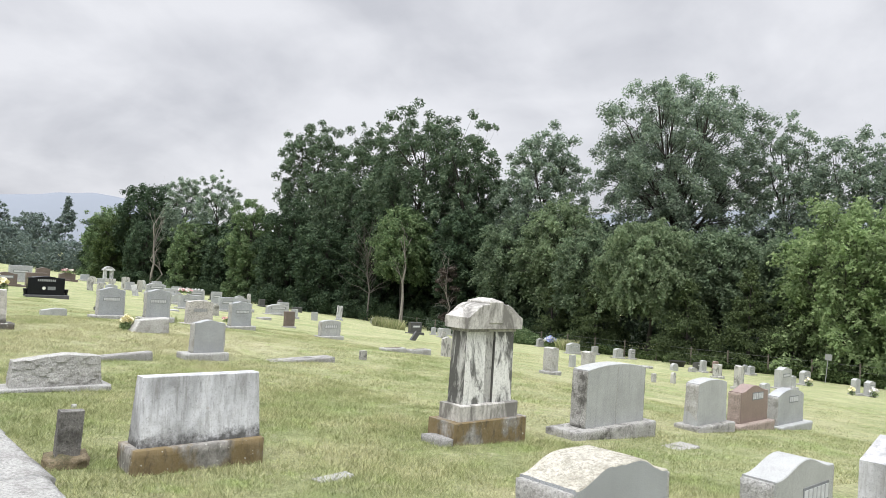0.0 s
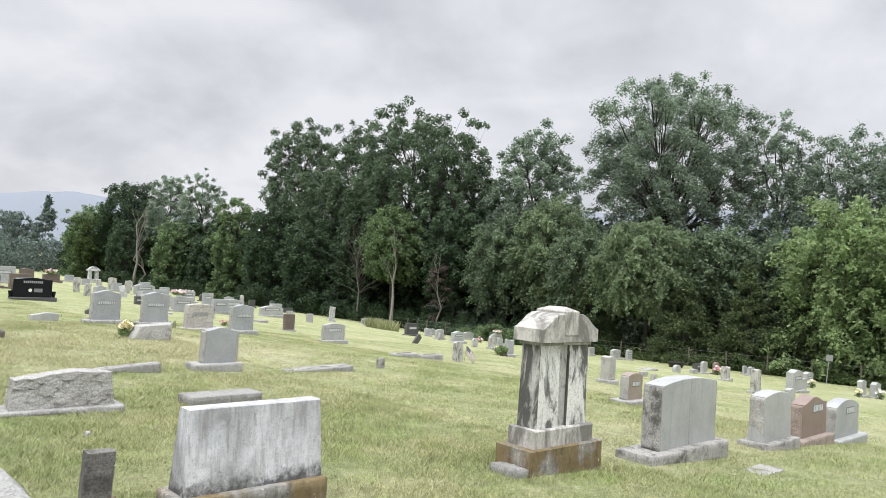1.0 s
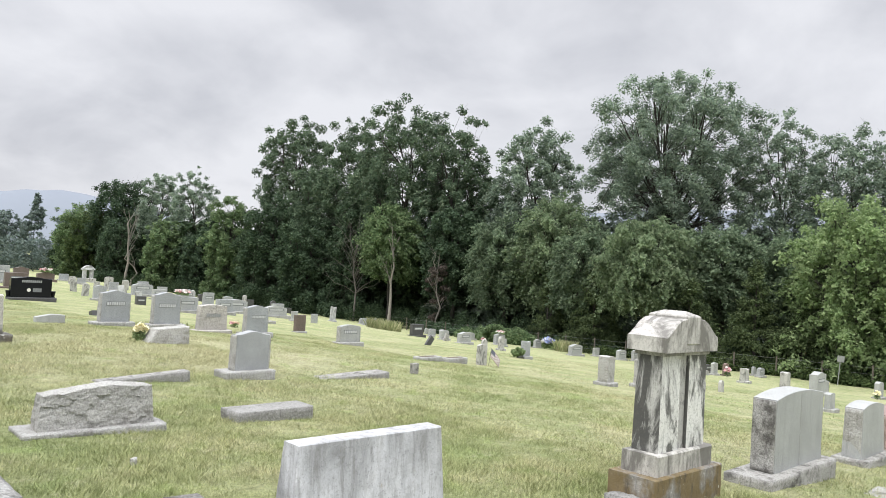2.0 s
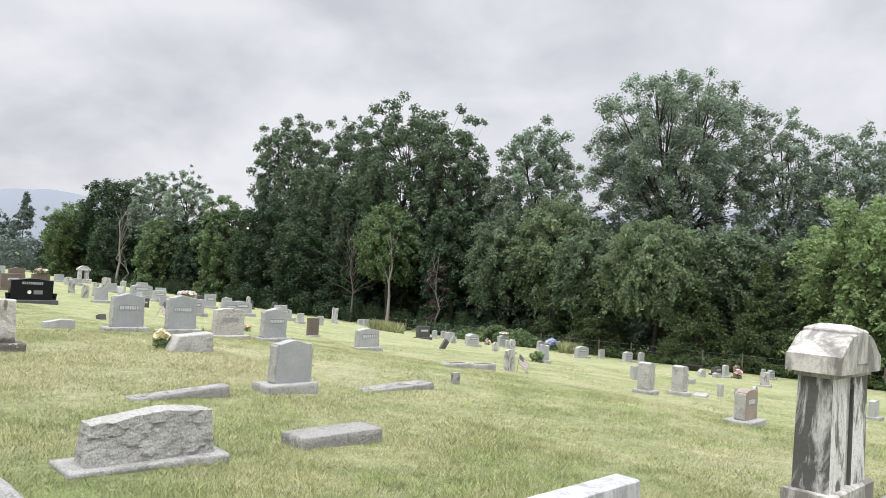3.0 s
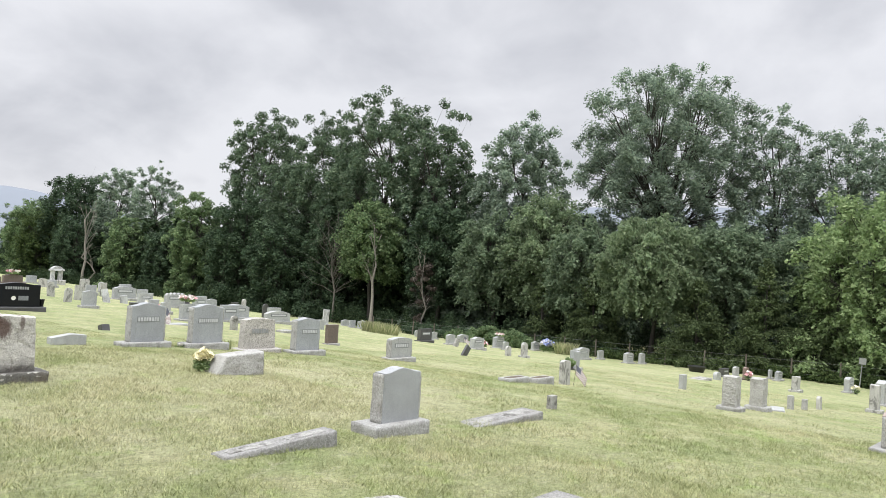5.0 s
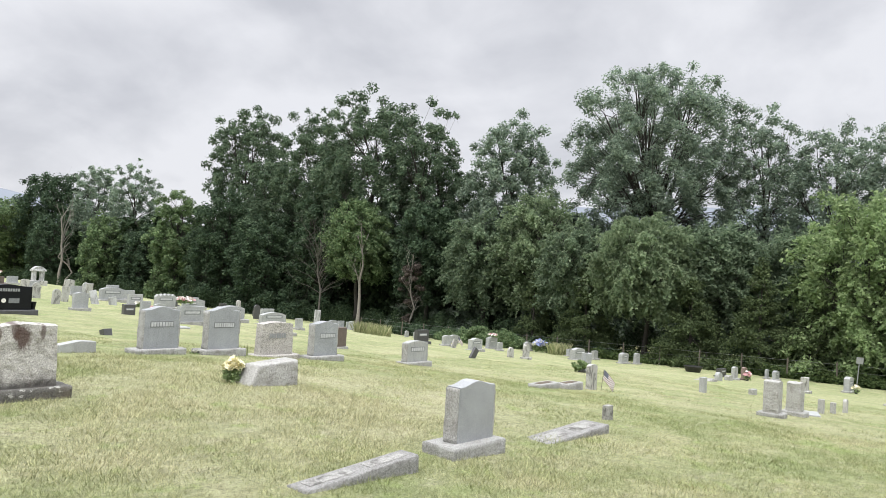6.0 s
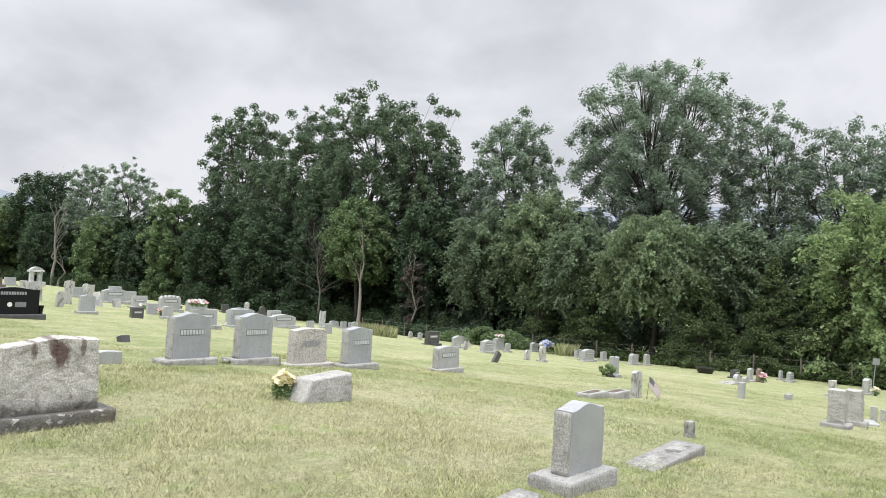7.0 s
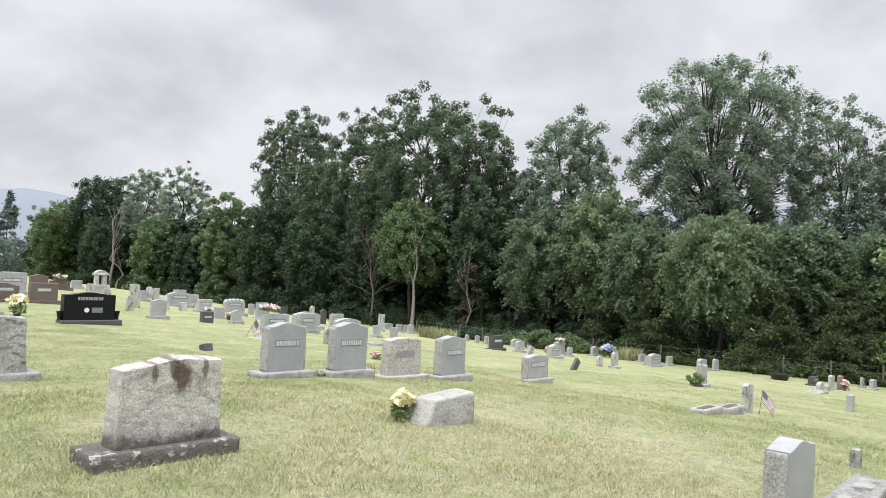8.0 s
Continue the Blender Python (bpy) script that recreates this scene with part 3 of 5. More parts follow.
# ---------------------------------------------------------------- the twin-shaft monument
def monument():
    ob = thing("monument", 5.92, 5.86, "tall twin-shaft marble monument with carved cap, blackened by weather", "monument", -1.0)
    part("lower_base", block(1.11, 0.44, 0.27, n=(24, 8, 8), edge=0.008, rough=0.005, faces="lrfb", low=-0.08), OCHRE, ob, "ochre-stained stone plinth")
    part("upper_base", block(0.91, 0.34, 0.44, n=(20, 5, 6), edge=0.012, rough=0.003, faces="lrfb", seed=3, low=0.266), CAPSTONE, ob)
    for side in (-1, 1):
        s = part("shaft", block(0.3, 0.235, 1.24, n=(6, 16, 6), edge=0.006, rough=0.002, faces="lrfb", seed=side, low=0.437, foot=(1.06, 1.06)), MONUMENT, ob)
        s.location.x = side * 0.222
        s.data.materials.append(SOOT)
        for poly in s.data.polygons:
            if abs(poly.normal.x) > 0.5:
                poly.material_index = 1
    part("recessed_panel", block(0.15, 0.19, 1.24, n=(2, 10, 2), edge=0.012, low=0.437), OLD_MARBLE, ob)
    part("neck_moulding", block(0.78, 0.28, 1.27, n=(8, 1, 3), edge=0.012, low=1.235), CAPSTONE, ob)
    # cap: upright ends, concave-convex sweep to a raised middle block
    prof = [(-0.435, 0.0), (-0.435, 0.125), (-0.405, 0.138), (-0.335, 0.185), (-0.265, 0.24), (-0.19, 0.272), (-0.11, 0.28), (-0.11, 0.28)]
    prof += [(-x, z) for x, z in prof[-2::-1]]
    bm = bmesh.new()
    rings = []
    for y, inset in ((-0.185, 0.008), (-0.175, 0.0), (-0.08, 0.0), (0.08, 0.0), (0.175, 0.0), (0.185, 0.008)):
        rings.append([bm.verts.new((x * (1 - inset), y, 1.268 + z - (inset if z > 0.01 else 0))) for x, z in prof])
    for a, b in zip(rings, rings[1:]):
        for i in range(len(prof)):
            j = (i + 1) % len(prof)
            if (a[i].co - a[j].co).length > 1e-5:
                bm.faces.new((a[i], b[i], b[j], a[j]))
    bm.faces.new(rings[0])
    bm.faces.new(rings[-1][::-1])
    bmesh.ops.remove_doubles(bm, verts=bm.verts, dist=1e-4)
    bmesh.ops.recalc_face_normals(bm, faces=bm.faces)
    part("cap", bm, CAPSTONE, ob, "lichened swept cap stone")
    # raised middle block with a low pyramid
    bm = bmesh.new()
    lo = [bm.verts.new((a * 0.11, b * 0.192, 1.33)) for a, b in ((-1, -1), (1, -1), (1, 1), (-1, 1))]
    mid = [bm.verts.new((a * 0.11, b * 0.192, 1.57)) for a, b in ((-1, -1), (1, -1), (1, 1), (-1, 1))]
    tip = [bm.verts.new((0, b * 0.1, 1.61)) for b in (-1, 1)]
    for i in range(4):
        bm.faces.new((lo[i], lo[(i + 1) % 4], mid[(i + 1) % 4], mid[i]))
    bm.faces.new((mid[0], mid[1], tip[0]))
    bm.faces.new((mid[1], mid[2], tip[1], tip[0]))
    bm.faces.new((mid[2], mid[3], tip[1]))
    bm.faces.new((mid[3], mid[0], tip[0], tip[1]))
    bm.faces.new(lo[::-1])
    bmesh.ops.bevel(bm, geom=list(bm.edges), offset=0.008, segments=1, affect="EDGES")
    part("ridge_block", bm, CAPSTONE, ob)
    slab = thing("fallen_slab", 5.29, 5.84, "thin broken marble slab leaning on the plinth", "stone slab", -4, None, "", -3, 4)
    part("slab", block(0.15, 0.36, 0.085, n=(10, 3, 8), edge=0.012, rough=0.02, faces="lrfbt", low=-0.05), WEATHERED, slab)


monument()

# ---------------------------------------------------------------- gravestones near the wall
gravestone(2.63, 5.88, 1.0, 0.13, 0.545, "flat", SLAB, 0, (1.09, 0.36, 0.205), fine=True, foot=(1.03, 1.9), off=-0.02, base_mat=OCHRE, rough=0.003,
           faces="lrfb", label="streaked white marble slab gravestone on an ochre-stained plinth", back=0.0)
foot_stone = gravestone(1.72, 6.2, 0.17, 0.1, 0.43, "flat", BLACKENED, -3, fine=True, rough=0.006, faces="lrfbt", lean=2,
                        label="small blackened footstone on a mossy broken base", name="footstone")
part("broken_base", block(0.25, 0.22, 0.09, n=(14, 4, 10), edge=0.02, rough=0.05, faces="lrfbt", low=-0.06), MOSSY, foot_stone, "mossy broken base")
gravestone(2.53, 9.83, 0.95, 0.2, 0.385, "hip", PALE_ROUGH, -1, (1.24, 0.46, 0.06), rise=0.075, fine=True, rough=0.02, faces="lrfbt", foot=(1.06, 1.3), off=-0.02,
           base_mat=ROUGH, label="low quarry-faced grey granite gravestone on a wide sawn base")
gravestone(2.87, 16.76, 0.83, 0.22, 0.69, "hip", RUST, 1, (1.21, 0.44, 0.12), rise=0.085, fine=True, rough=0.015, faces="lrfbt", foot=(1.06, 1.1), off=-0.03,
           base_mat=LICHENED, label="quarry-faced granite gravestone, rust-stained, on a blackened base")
gravestone(2.61, 21.2, 0.94, 0.22, 0.71, "hip", ROUGH, 1, (1.3, 0.44, 0.09), rise=0.08, fine=True, rough=0.026, faces="lrfbt", foot=(1.05, 1.1),
           base_mat=ROUGH, label="quarry-faced grey granite gravestone with rounded shoulders")
gravestone(2.52, 1.8, 0.63, 0.28, 0.86, "swell", BLUE, 0, (0.95, 0.5, 0.12), chisel=PALE_ROUGH, fine=True, rise=0.065, rough=0.009, faces="t",
           label="blue-grey granite gravestone with rough pale top beside the wall", cap=CREAMY)
gravestone(4.64, 1.9, 0.84, 0.2, 0.68, "serp", LIGHT, 0, (1.2, 0.42, 0.12), chisel=ROUGH, fine=True, rise=0.08, letters=6, lw=0.44, lx=0.18, lz=0.66, lh=0.11,
           label="pale grey granite gravestone with serpentine top and carved panel")
gravestone(7.2, 2.1, 0.95, 0.2, 0.66, "gable", SLAB, 0, (1.25, 0.44, 0.1), rise=0.16, fine=True, label="mottled marble gravestone with peaked top")
double = gravestone(8.2, 5.72, 1.27, 0.24, 0.79, "oval", LIGHT, 0, (1.77, 0.46, 0.16), chisel=GRIMY, fine=True, rise=0.06, off=-0.1, base_mat=GRIMY,
           label="wide pale granite double gravestone on a quarry-faced base")
part("seam", bars(1, 0.02, 0.74, 0.54, -0.12, 0.3, 0.002), ROUGH, double, "shallow vertical groove")
gravestone(10.8, 5.74, 0.84, 0.22, 0.68, "oval", LIGHT, 0, (1.1, 0.42, 0.12), chisel=PALE_ROUGH, fine=True, rise=0.05, base_mat=GRIMY, foot=(1.08, 1.1),
           label="pale granite gravestone with rough ends on a dark base")
gravestone(12.35, 5.8, 0.97, 0.22, 0.61, "serp", ROSE, 0, (1.34, 0.42, 0.13), chisel=ROSE_ROUGH, fine=True, letters=6, lw=0.4, lx=0.12, lz=0.7, lh=0.12, off=-0.1,
           base_mat=ROSE_ROUGH, label="rose-brown granite gravestone with a carved name panel")
gravestone(13.75, 5.76, 1.05, 0.2, 0.62, "oval", GRAY, 0, (1.36, 0.4, 0.1), chisel=ROUGH, fine=True, letters=5, lw=0.35, lx=0.1, lz=0.7, lh=0.11, off=0.04, base_mat=LIGHT,
           label="grey granite gravestone with chiselled ends and small name panel")
gravestone(5.83, 12.88, 0.56, 0.17, 0.595, "serp", GRAY, 0, (0.82, 0.4, 0.135), chisel=PALE_ROUGH, fine=True, rise=0.05, off=-0.06,
           label="plain grey granite gravestone with serpentine top and rough ends")
gravestone(13.06, 9.45, 0.48, 0.2, 0.53, "oval", DUSKY, 0, (0.74, 0.46, 0.08), chisel=PALE_ROUGH, fine=True, letters=5, lw=0.55, lh=0.1, off=-0.04, base_mat=ROUGH,
           label="dusky rose granite gravestone with rough ends and carved panel")


def low_slab(name, x, y, w, d, h, yaw, mat, label, panels=0, rise=0.0, inset=None, lean=0.0):
    ob = thing(name, x, y, label, "grave slab", yaw, lean=lean)
    part("slab", block(w, d, h, "rise_right" if rise else "flat", rise, (22, 4, 8), 0.008, 0.012, "lrfb", x * 3, low=-0.14 if lean else -0.06), mat, ob)
    for i in range(panels):
        p = part("inset_panel", block(w / panels * 0.72, d * 0.5, 0.006, n=(1, 1, 1), edge=0.002), inset or GRIMY, ob, "darker inset panel")
        p.location = (-w / 2 + w / panels * (i + 0.5), 0, h - 0.001)
    return ob


low_slab("grave_marker", 4.43, 9.92, 0.96, 0.36, 0.13, 1, WEATHERED, "low grey granite marker block with rough sides on the lawn")
low_slab("grave_marker", 4.1, 12.63, 1.25, 0.22, 0.085, 2, WEATHERED, "long low granite marker with twin dark inset panels", 2, lean=-3.5)
low_slab("ledger_stone", 7.82, 12.95, 1.54, 0.36, 0.05, 2, WEATHERED, "pale granite ledger stone with small inset panels", 2, lean=-1.5)
gravestone(9.78, 13.45, 0.15, 0.1, 0.21, "flat", GRIMY, 0, name="footstone", label="short square granite footstone in the grass")
slant = thing("bevel_marker", 6.18, 16.84, "slant-ended pale rough granite marker beside yellow flowers", "gravestone", 1, None, "gravestones on the lawn")
part("die", block(0.85, 0.32, 0.335, "rise_right", 0.05, (26, 12, 8), 0.01, 0.018, "lrfb", 8, (1.0, 1.15), -0.06, 0.2), PALE_ROUGH, slant)
low_slab("flush_marker", 3.45, 5.05, 0.36, 0.12, 0.015, 8, ROUGH, "flush stone marker sunk in the grass")
low_slab("flush_marker", 8.6, 4.9, 0.5, 0.28, 0.015, 0, GRIMY, "flush grey stone marker in the grass")

pebble = thing("loose_stone", 2.41, 8.54, "small pale loose stone lying in the grass", "stone", 25)
part("stone", block(0.05, 0.04, 0.045, n=(6, 4, 4), edge=0.01, rough=0.006, faces="lrfbt", low=-0.02), PALE_ROUGH, pebble)

# ---------------------------------------------------------------- the row of four and its neighbours
ROW = "row of family gravestones"
gravestone(6.49, 20.48, 0.635, 0.2, 0.735, "serp", BLUE, 0, (0.93, 0.4, 0.095), chisel=ROUGH, fine=True, letters=8, panel=True, off=-0.03, rise=0.06, group=ROW, lz=0.58,
           base_mat=ROUGH, label="tall grey granite gravestone with serpentine top and carved panel")
gravestone(7.73, 20.48, 0.635, 0.2, 0.775, "serp", BLUE, 0, (0.91, 0.4, 0.12), chisel=ROUGH, fine=True, letters=9, off=-0.01, rise=0.06, group=ROW, lz=0.58,
           label="tall grey granite gravestone with rough ends and carved panel")
gravestone(8.97, 20.5, 0.72, 0.2, 0.65, "oval", TWEED, -2, (1.0, 0.4, 0.06), fine=True, rough=0.008, faces="lrfbt", letters=7, panel=False, rise=0.04, group=ROW, lz=0.58,
           letter_mat=LETTER_PALE, lw=0.55, lh=0.12, base_mat=TWEED, foot=(1.06, 1.1), label="speckled pinkish quarry-faced gravestone")
gravestone(10.27, 20.54, 0.62, 0.2, 0.73, "serp", BLUE, 0, (0.9, 0.4, 0.1), chisel=ROUGH, fine=True, letters=9, rise=0.05, group=ROW, lz=0.58, lx=0.06,
           label="grey granite gravestone with carved name panel at the row's end")
gravestone(14.0, 21.3, 0.74, 0.2, 0.54, "oval", LIGHT, 0, (0.96, 0.38, 0.09), chisel=ROUGH, fine=True, letters=6, lh=0.11, rise=0.05, base_mat=ROUGH,
           label="pale granite gravestone with oval top and carved panel")
black = gravestone(7.28, 30.47, 1.26, 0.24, 0.7, "serp", BLACK, 0, (1.46, 0.46, 0.11), off=0.05, letters=10, panel=False, letter_mat=LETTER_PALE, lz=0.78, lw=0.5, lh=0.1, rise=0.06,
           base_mat=DARK, fine=True, label="polished black granite gravestone with pale lettering and side vases")
emblem = part("emblem", bmesh.new(), WHITE, black, "small pale round emblem")
disc = bmesh.new()
bmesh.ops.create_cone(disc, cap_ends=True, segments=20, radius1=0.06, radius2=0.06, depth=0.006, matrix=Matrix.Rotation(radians(90), 4, "X"))
disc.to_mesh(emblem.data)
emblem.location = (-0.08, -0.123, 0.36)
part("etched_patch", bars(1, 0.3, 0.13, 0.36, -0.1205, 0.1, 0.002, 0.18), PANEL, black, "faint etched picture")
gravestone(8.93, 39.2, 0.9, 0.25, 0.62, "flat", BROWN, 0, (1.34, 0.45, 0.1), letters=6, lw=0.5, lz=0.62, lh=0.14, base_mat=BROWN,
           label="brown granite gravestone with pale name panel")
gravestone(14.42, 24.75, 0.42, 0.14, 0.57, "flat", BROWN, 4, (0.5, 0.26, 0.05), rough=0.008, faces="lrt", label="narrow brown weathered stone marker")
gravestone(7.42, 24.55, 0.2, 0.17, 0.13, "flat", DARK, 10, tilt=-18, name="slant_marker", label="small dark tilted marker in the lawn")
gravestone(5.17, 20.7, 0.6, 0.2, 0.185, "hip", LIGHT, 0, name="low_marker", label="low weathered pale stone marker")


# ---------------------------------------------------------------- the many stones beyond
def field(x, y, w, h, shape="serp", mat=None, d=None, base=True, label="", letters=0, yaw=0.0, lean=0.0, tilt=0.0, **more):
    d = d or min(max(w * 0.3, 0.09), 0.3)
    bs = (w * 1.3, d + 0.2, 0.1) if base else None
    hh = h - 0.1 if base else h
    return gravestone(x, y, w, d, hh, shape, mat, yaw, bs, label=label, letters=letters, lean=lean, tilt=tilt, lh=min(0.14, h * 0.2), base_mat=BROWN if mat in (BROWN, ROSE) else mat if mat in (DARK, OLD_MARBLE, MARBLE) else ROUGH, **more)


OLD = "thin old weathered marble gravestone, stained grey"
PALE = "pale grey granite gravestone on a low base"
GREY = "grey granite gravestone with carved name panel"
# upper left, up to the far crest
field(11.99, 41.27, 0.30, 0.66, "round", OLD_MARBLE, 0.09, False, OLD, lean=-4)
field(11.43, 37.82, 0.30, 0.57, "round", OLD_MARBLE, 0.09, False, OLD, lean=3)
field(12.69, 40.17, 0.28, 0.64, "flat", OLD_MARBLE, 0.09, False, OLD, lean=2)
field(16.30, 48.80, 0.50, 0.78, "oval", OLD_MARBLE, 0.12, False, OLD)
field(10.75, 33.99, 0.49, 0.64, "serp", GRAY, 0.15, True, "plain grey granite gravestone with serpentine top")
field(16.50, 46.80, 0.32, 0.73, "flat", OLD_MARBLE, 0.09, False, OLD, tilt=5)
field(14.09, 40.47, 0.30, 0.60, "flat", MARBLE, 0.08, False, "white marble tablet leaning in the lawn", lean=-12, tilt=-8)
field(15.10, 41.00, 0.33, 0.36, "flat", MARBLE, 0.09, False, "short white marble tablet, streaked", lean=-6)
field(16.80, 44.90, 1.15, 0.72, "oval", GRAY, 0.28, True, "wide grey granite family gravestone with raised centre", 6)
field(16.85, 44.95, 0.55, 0.82, "flat", GRAY, 0.26, False, "raised centre tablet of a grey family gravestone")
field(16.40, 41.60, 0.68, 0.58, "flat", LIGHT, 0.2, True, "pale granite gravestone with white flowers", 4)
field(12.39, 33.86, 0.41, 0.36, "flat", DARK, 0.2, False, "low dark granite marker block", 4)
field(18.00, 41.80, 1.00, 0.77, "scallop", LIGHT, 0.26, True, "pale granite gravestone with scalloped heart top", 6)
field(14.76, 37.31, 0.42, 0.44, "flat", GRAY, 0.14, False, "small square grey gravestone")
field(13.97, 34.66, 0.38, 0.47, "oval", LIGHT, 0.14, True, "small pale gravestone with oval top")
field(12.87, 30.5, 0.86, 0.61, "flat", GRAY, 0.26, True, "grey granite double gravestone with flower saddle", 8)
field(18.70, 40.50, 0.60, 0.76, "flat", GRAY, 0.18, True, GREY, 5)
field(21.00, 45.20, 0.34, 0.57, "oval", GRAY, 0.12, False, PALE)
field(17.68, 35.57, 1.20, 0.68, "oval", GRAY, 0.28, True, "wide grey granite gravestone on a base", 6)
field(15.59, 32.63, 0.74, 0.67, "flat", BLUE, 0.22, True, "blue-grey granite gravestone with pale panel", 6)
field(18.90, 36.90, 0.16, 0.94, "round", OLD_MARBLE, 0.15, True, "slender marble obelisk post with rounded head")
field(24.90, 44.10, 0.38, 0.82, "round", DARK, 0.12, False, "dark weathered round-topped gravestone")
field(12.78, 27.66, 0.24, 0.46, "round", GRIMY, 0.1, False, "small blackened old headstone")
field(23.20, 40.70, 0.75, 0.69, "flat", GRAY, 0.22, True, GREY, 5)
field(20.30, 36.20, 1.30, 0.60, "oval", LIGHT, 0.28, True, "long pale granite gravestone on a base", 8)
field(31.40, 46.60, 0.44, 1.10, "break", MARBLE, 0.14, True, "tall broken white marble headstone on dark base", lean=3)
field(20.08, 33.97, 0.34, 0.50, "flat", LIGHT, 0.12, True, PALE)
field(21.90, 34.90, 0.36, 0.47, "flat", LIGHT, 0.12, False, PALE)
field(49.00, 65.50, 1.10, 0.66, "oval", GRAY, 0.26, True, GREY)
field(43.00, 57.40, 0.62, 0.68, "flat", BLUE, 0.19, True, GREY)
field(45.30, 59.00, 0.50, 0.70, "flat", BLUE, 0.15, True, GREY)
field(43.30, 56.30, 0.62, 0.80, "serp", LIGHT, 0.19, True, PALE)
field(9.30, 44.30, 1.10, 0.87, "flat", GRAY, 0.24, True, "wide grey granite gravestone with pale panel", 6)
field(10.60, 45.20, 0.70, 0.86, "serp", BROWN, 0.24, True, "brown granite gravestone on a wide base")
field(7.56, 38.85, 0.95, 0.66, "serp", BROWN, 0.24, True, "brown granite gravestone with white flowers", 5)
field(5.55, 32.75, 0.58, 0.76, "serp", GRAY, 0.2, True, "grey granite gravestone beside yellow flowers")
field(13.40, 51.10, 0.95, 0.55, "serp", BROWN, 0.28, True, "brown granite gravestone with flowers on top")
field(15.40, 54.40, 0.55, 0.46, "flat", BLUE, 0.2, True, GREY)
field(14.90, 51.00, 0.42, 0.48, "oval", OLD_MARBLE, 0.12, False, OLD)
field(15.80, 52.20, 0.50, 0.40, "flat", GRAY, 0.14, True, GREY)
field(16.10, 47.40, 0.55, 0.52, "flat", GRAY, 0.15, True, GREY)
field(18.60, 52.20, 0.36, 0.66, "round", MARBLE, 0.1, False, OLD)
field(20.00, 49.70, 0.62, 0.58, "flat", GRAY, 0.18, True, GREY)
field(22.40, 49.00, 0.50, 0.50, "oval", DARK, 0.16, True, "dark granite gravestone near the crest")
field(25.60, 51.50, 0.70, 0.60, "serp", GRAY, 0.2, True, GREY)
field(28.40, 53.20, 0.50, 0.60, "flat", DARK, 0.2, True, "dark granite gravestone near the trees")
field(33.00, 55.50, 0.90, 0.42, "flat", DARK, 0.3, False, "low dark granite family marker")
# middle lawn
field(45.90, 52.10, 0.42, 0.57, "round", LIGHT, 0.13, False, PALE)
field(44.80, 50.00, 0.46, 0.59, "serp", LIGHT, 0.14, False, PALE)
field(45.20, 49.30, 0.57, 0.63, "oval", LIGHT, 0.17, True, PALE)
field(29.7, 35.5, 0.90, 0.74, "flat", DARK, 0.26, True, "dark grey granite gravestone with panel", 5)
field(36.90, 41.90, 0.42, 0.59, "oval", GRAY, 0.14, True, GREY)
field(47.00, 47.70, 1.20, 0.68, "oval", LIGHT, 0.3, True, PALE)
field(32.97, 36.47, 0.65, 0.64, "oval", LIGHT, 0.2, True, PALE)
field(30.81, 34.12, 0.30, 0.45, "flat", GRIMY, 0.12, False, "dark old slate marker leaning over", lean=22)
field(31.04, 32.78, 0.92, 0.70, "serp", LIGHT, 0.26, True, GREY, 5)
field(43.90, 41.40, 1.05, 0.93, "serp", GRAY, 0.3, True, "grey granite gravestone with flower saddle", 5)
field(41.70, 39.00, 0.52, 0.61, "oval", LIGHT, 0.15, True, PALE)
field(20.37, 24.47, 0.24, 0.40, "flat", DARK, 0.1, False, "dark slate marker leaning far over in the lawn", lean=38)
field(49.40, 41.90, 0.82, 0.74, "serp", LIGHT, 0.25, True, GREY, 4)
field(27.5, 27.9, 0.37, 0.47, "round", OLD_MARBLE, 0.11, False, "small round-topped marble headstone, stained dark")
field(28.9, 28.0, 0.33, 0.73, "round", OLD_MARBLE, 0.18, True, "weathered marble headstone on a stepped base")
field(48.40, 37.30, 0.85, 0.57, "flat", GRAY, 0.22, True, GREY)
field(43.70, 33.90, 1.30, 0.83, "oval", LIGHT, 0.3, True, "wide pale granite gravestone near the fence", 5)
field(44.35, 34.66, 0.60, 0.60, "flat", LIGHT, 0.2, True, PALE)
field(47.70, 34.85, 0.64, 0.65, "flat", LIGHT, 0.2, True, PALE)
field(47.00, 32.20, 0.95, 0.76, "oval", LIGHT, 0.28, True, "white granite gravestone near the fence", 4)
field(48.20, 31.80, 0.62, 0.80, "serp", LIGHT, 0.2, True, "white granite gravestone near the fence", 3)
field(22.5, 21.1, 0.41, 0.70, "break", GRAY, 0.16, True, "grey scrolled gravestone beside a leafy shrub")
field(15.5, 16.95, 0.34, 0.59, "round", OLD_MARBLE, 0.11, False, "white marble veteran's headstone with a small flag", rise=0.06)
field(21.37, 16.57, 0.25, 0.44, "flat", LIGHT, 0.14, False, "small pale square post marker")
# right lawn
field(15.75, 12.95, 0.29, 0.75, "oval", PALE_ROUGH, 0.28, True, "tall rough pale granite post headstone", rough=0.02, faces="lrfbt", fine=True)
field(17.5, 13.0, 0.29, 0.75, "oval", PALE_ROUGH, 0.28, True, "tall rough pale granite post headstone", rough=0.02, faces="lrfbt", fine=True)
field(20.05, 13.08, 0.14, 0.35, "flat", ROUGH, 0.13, False, "small square granite corner post")
field(21.1, 13.05, 0.13, 0.27, "flat", ROUGH, 0.12, False, "small square granite corner post")
field(22.2, 13.0, 0.19, 0.37, "round", OLD_MARBLE, 0.1, False, "small pale round-topped footstone in grass")
field(25.5, 12.35, 0.3, 0.86, "oval", OLD_MARBLE, 0.24, True, "weathered marble pillar gravestone on stepped base")
field(31.6, 13.4, 1.0, 0.94, "serp", LIGHT, 0.3, True, "large pale granite gravestone with panel", 5)
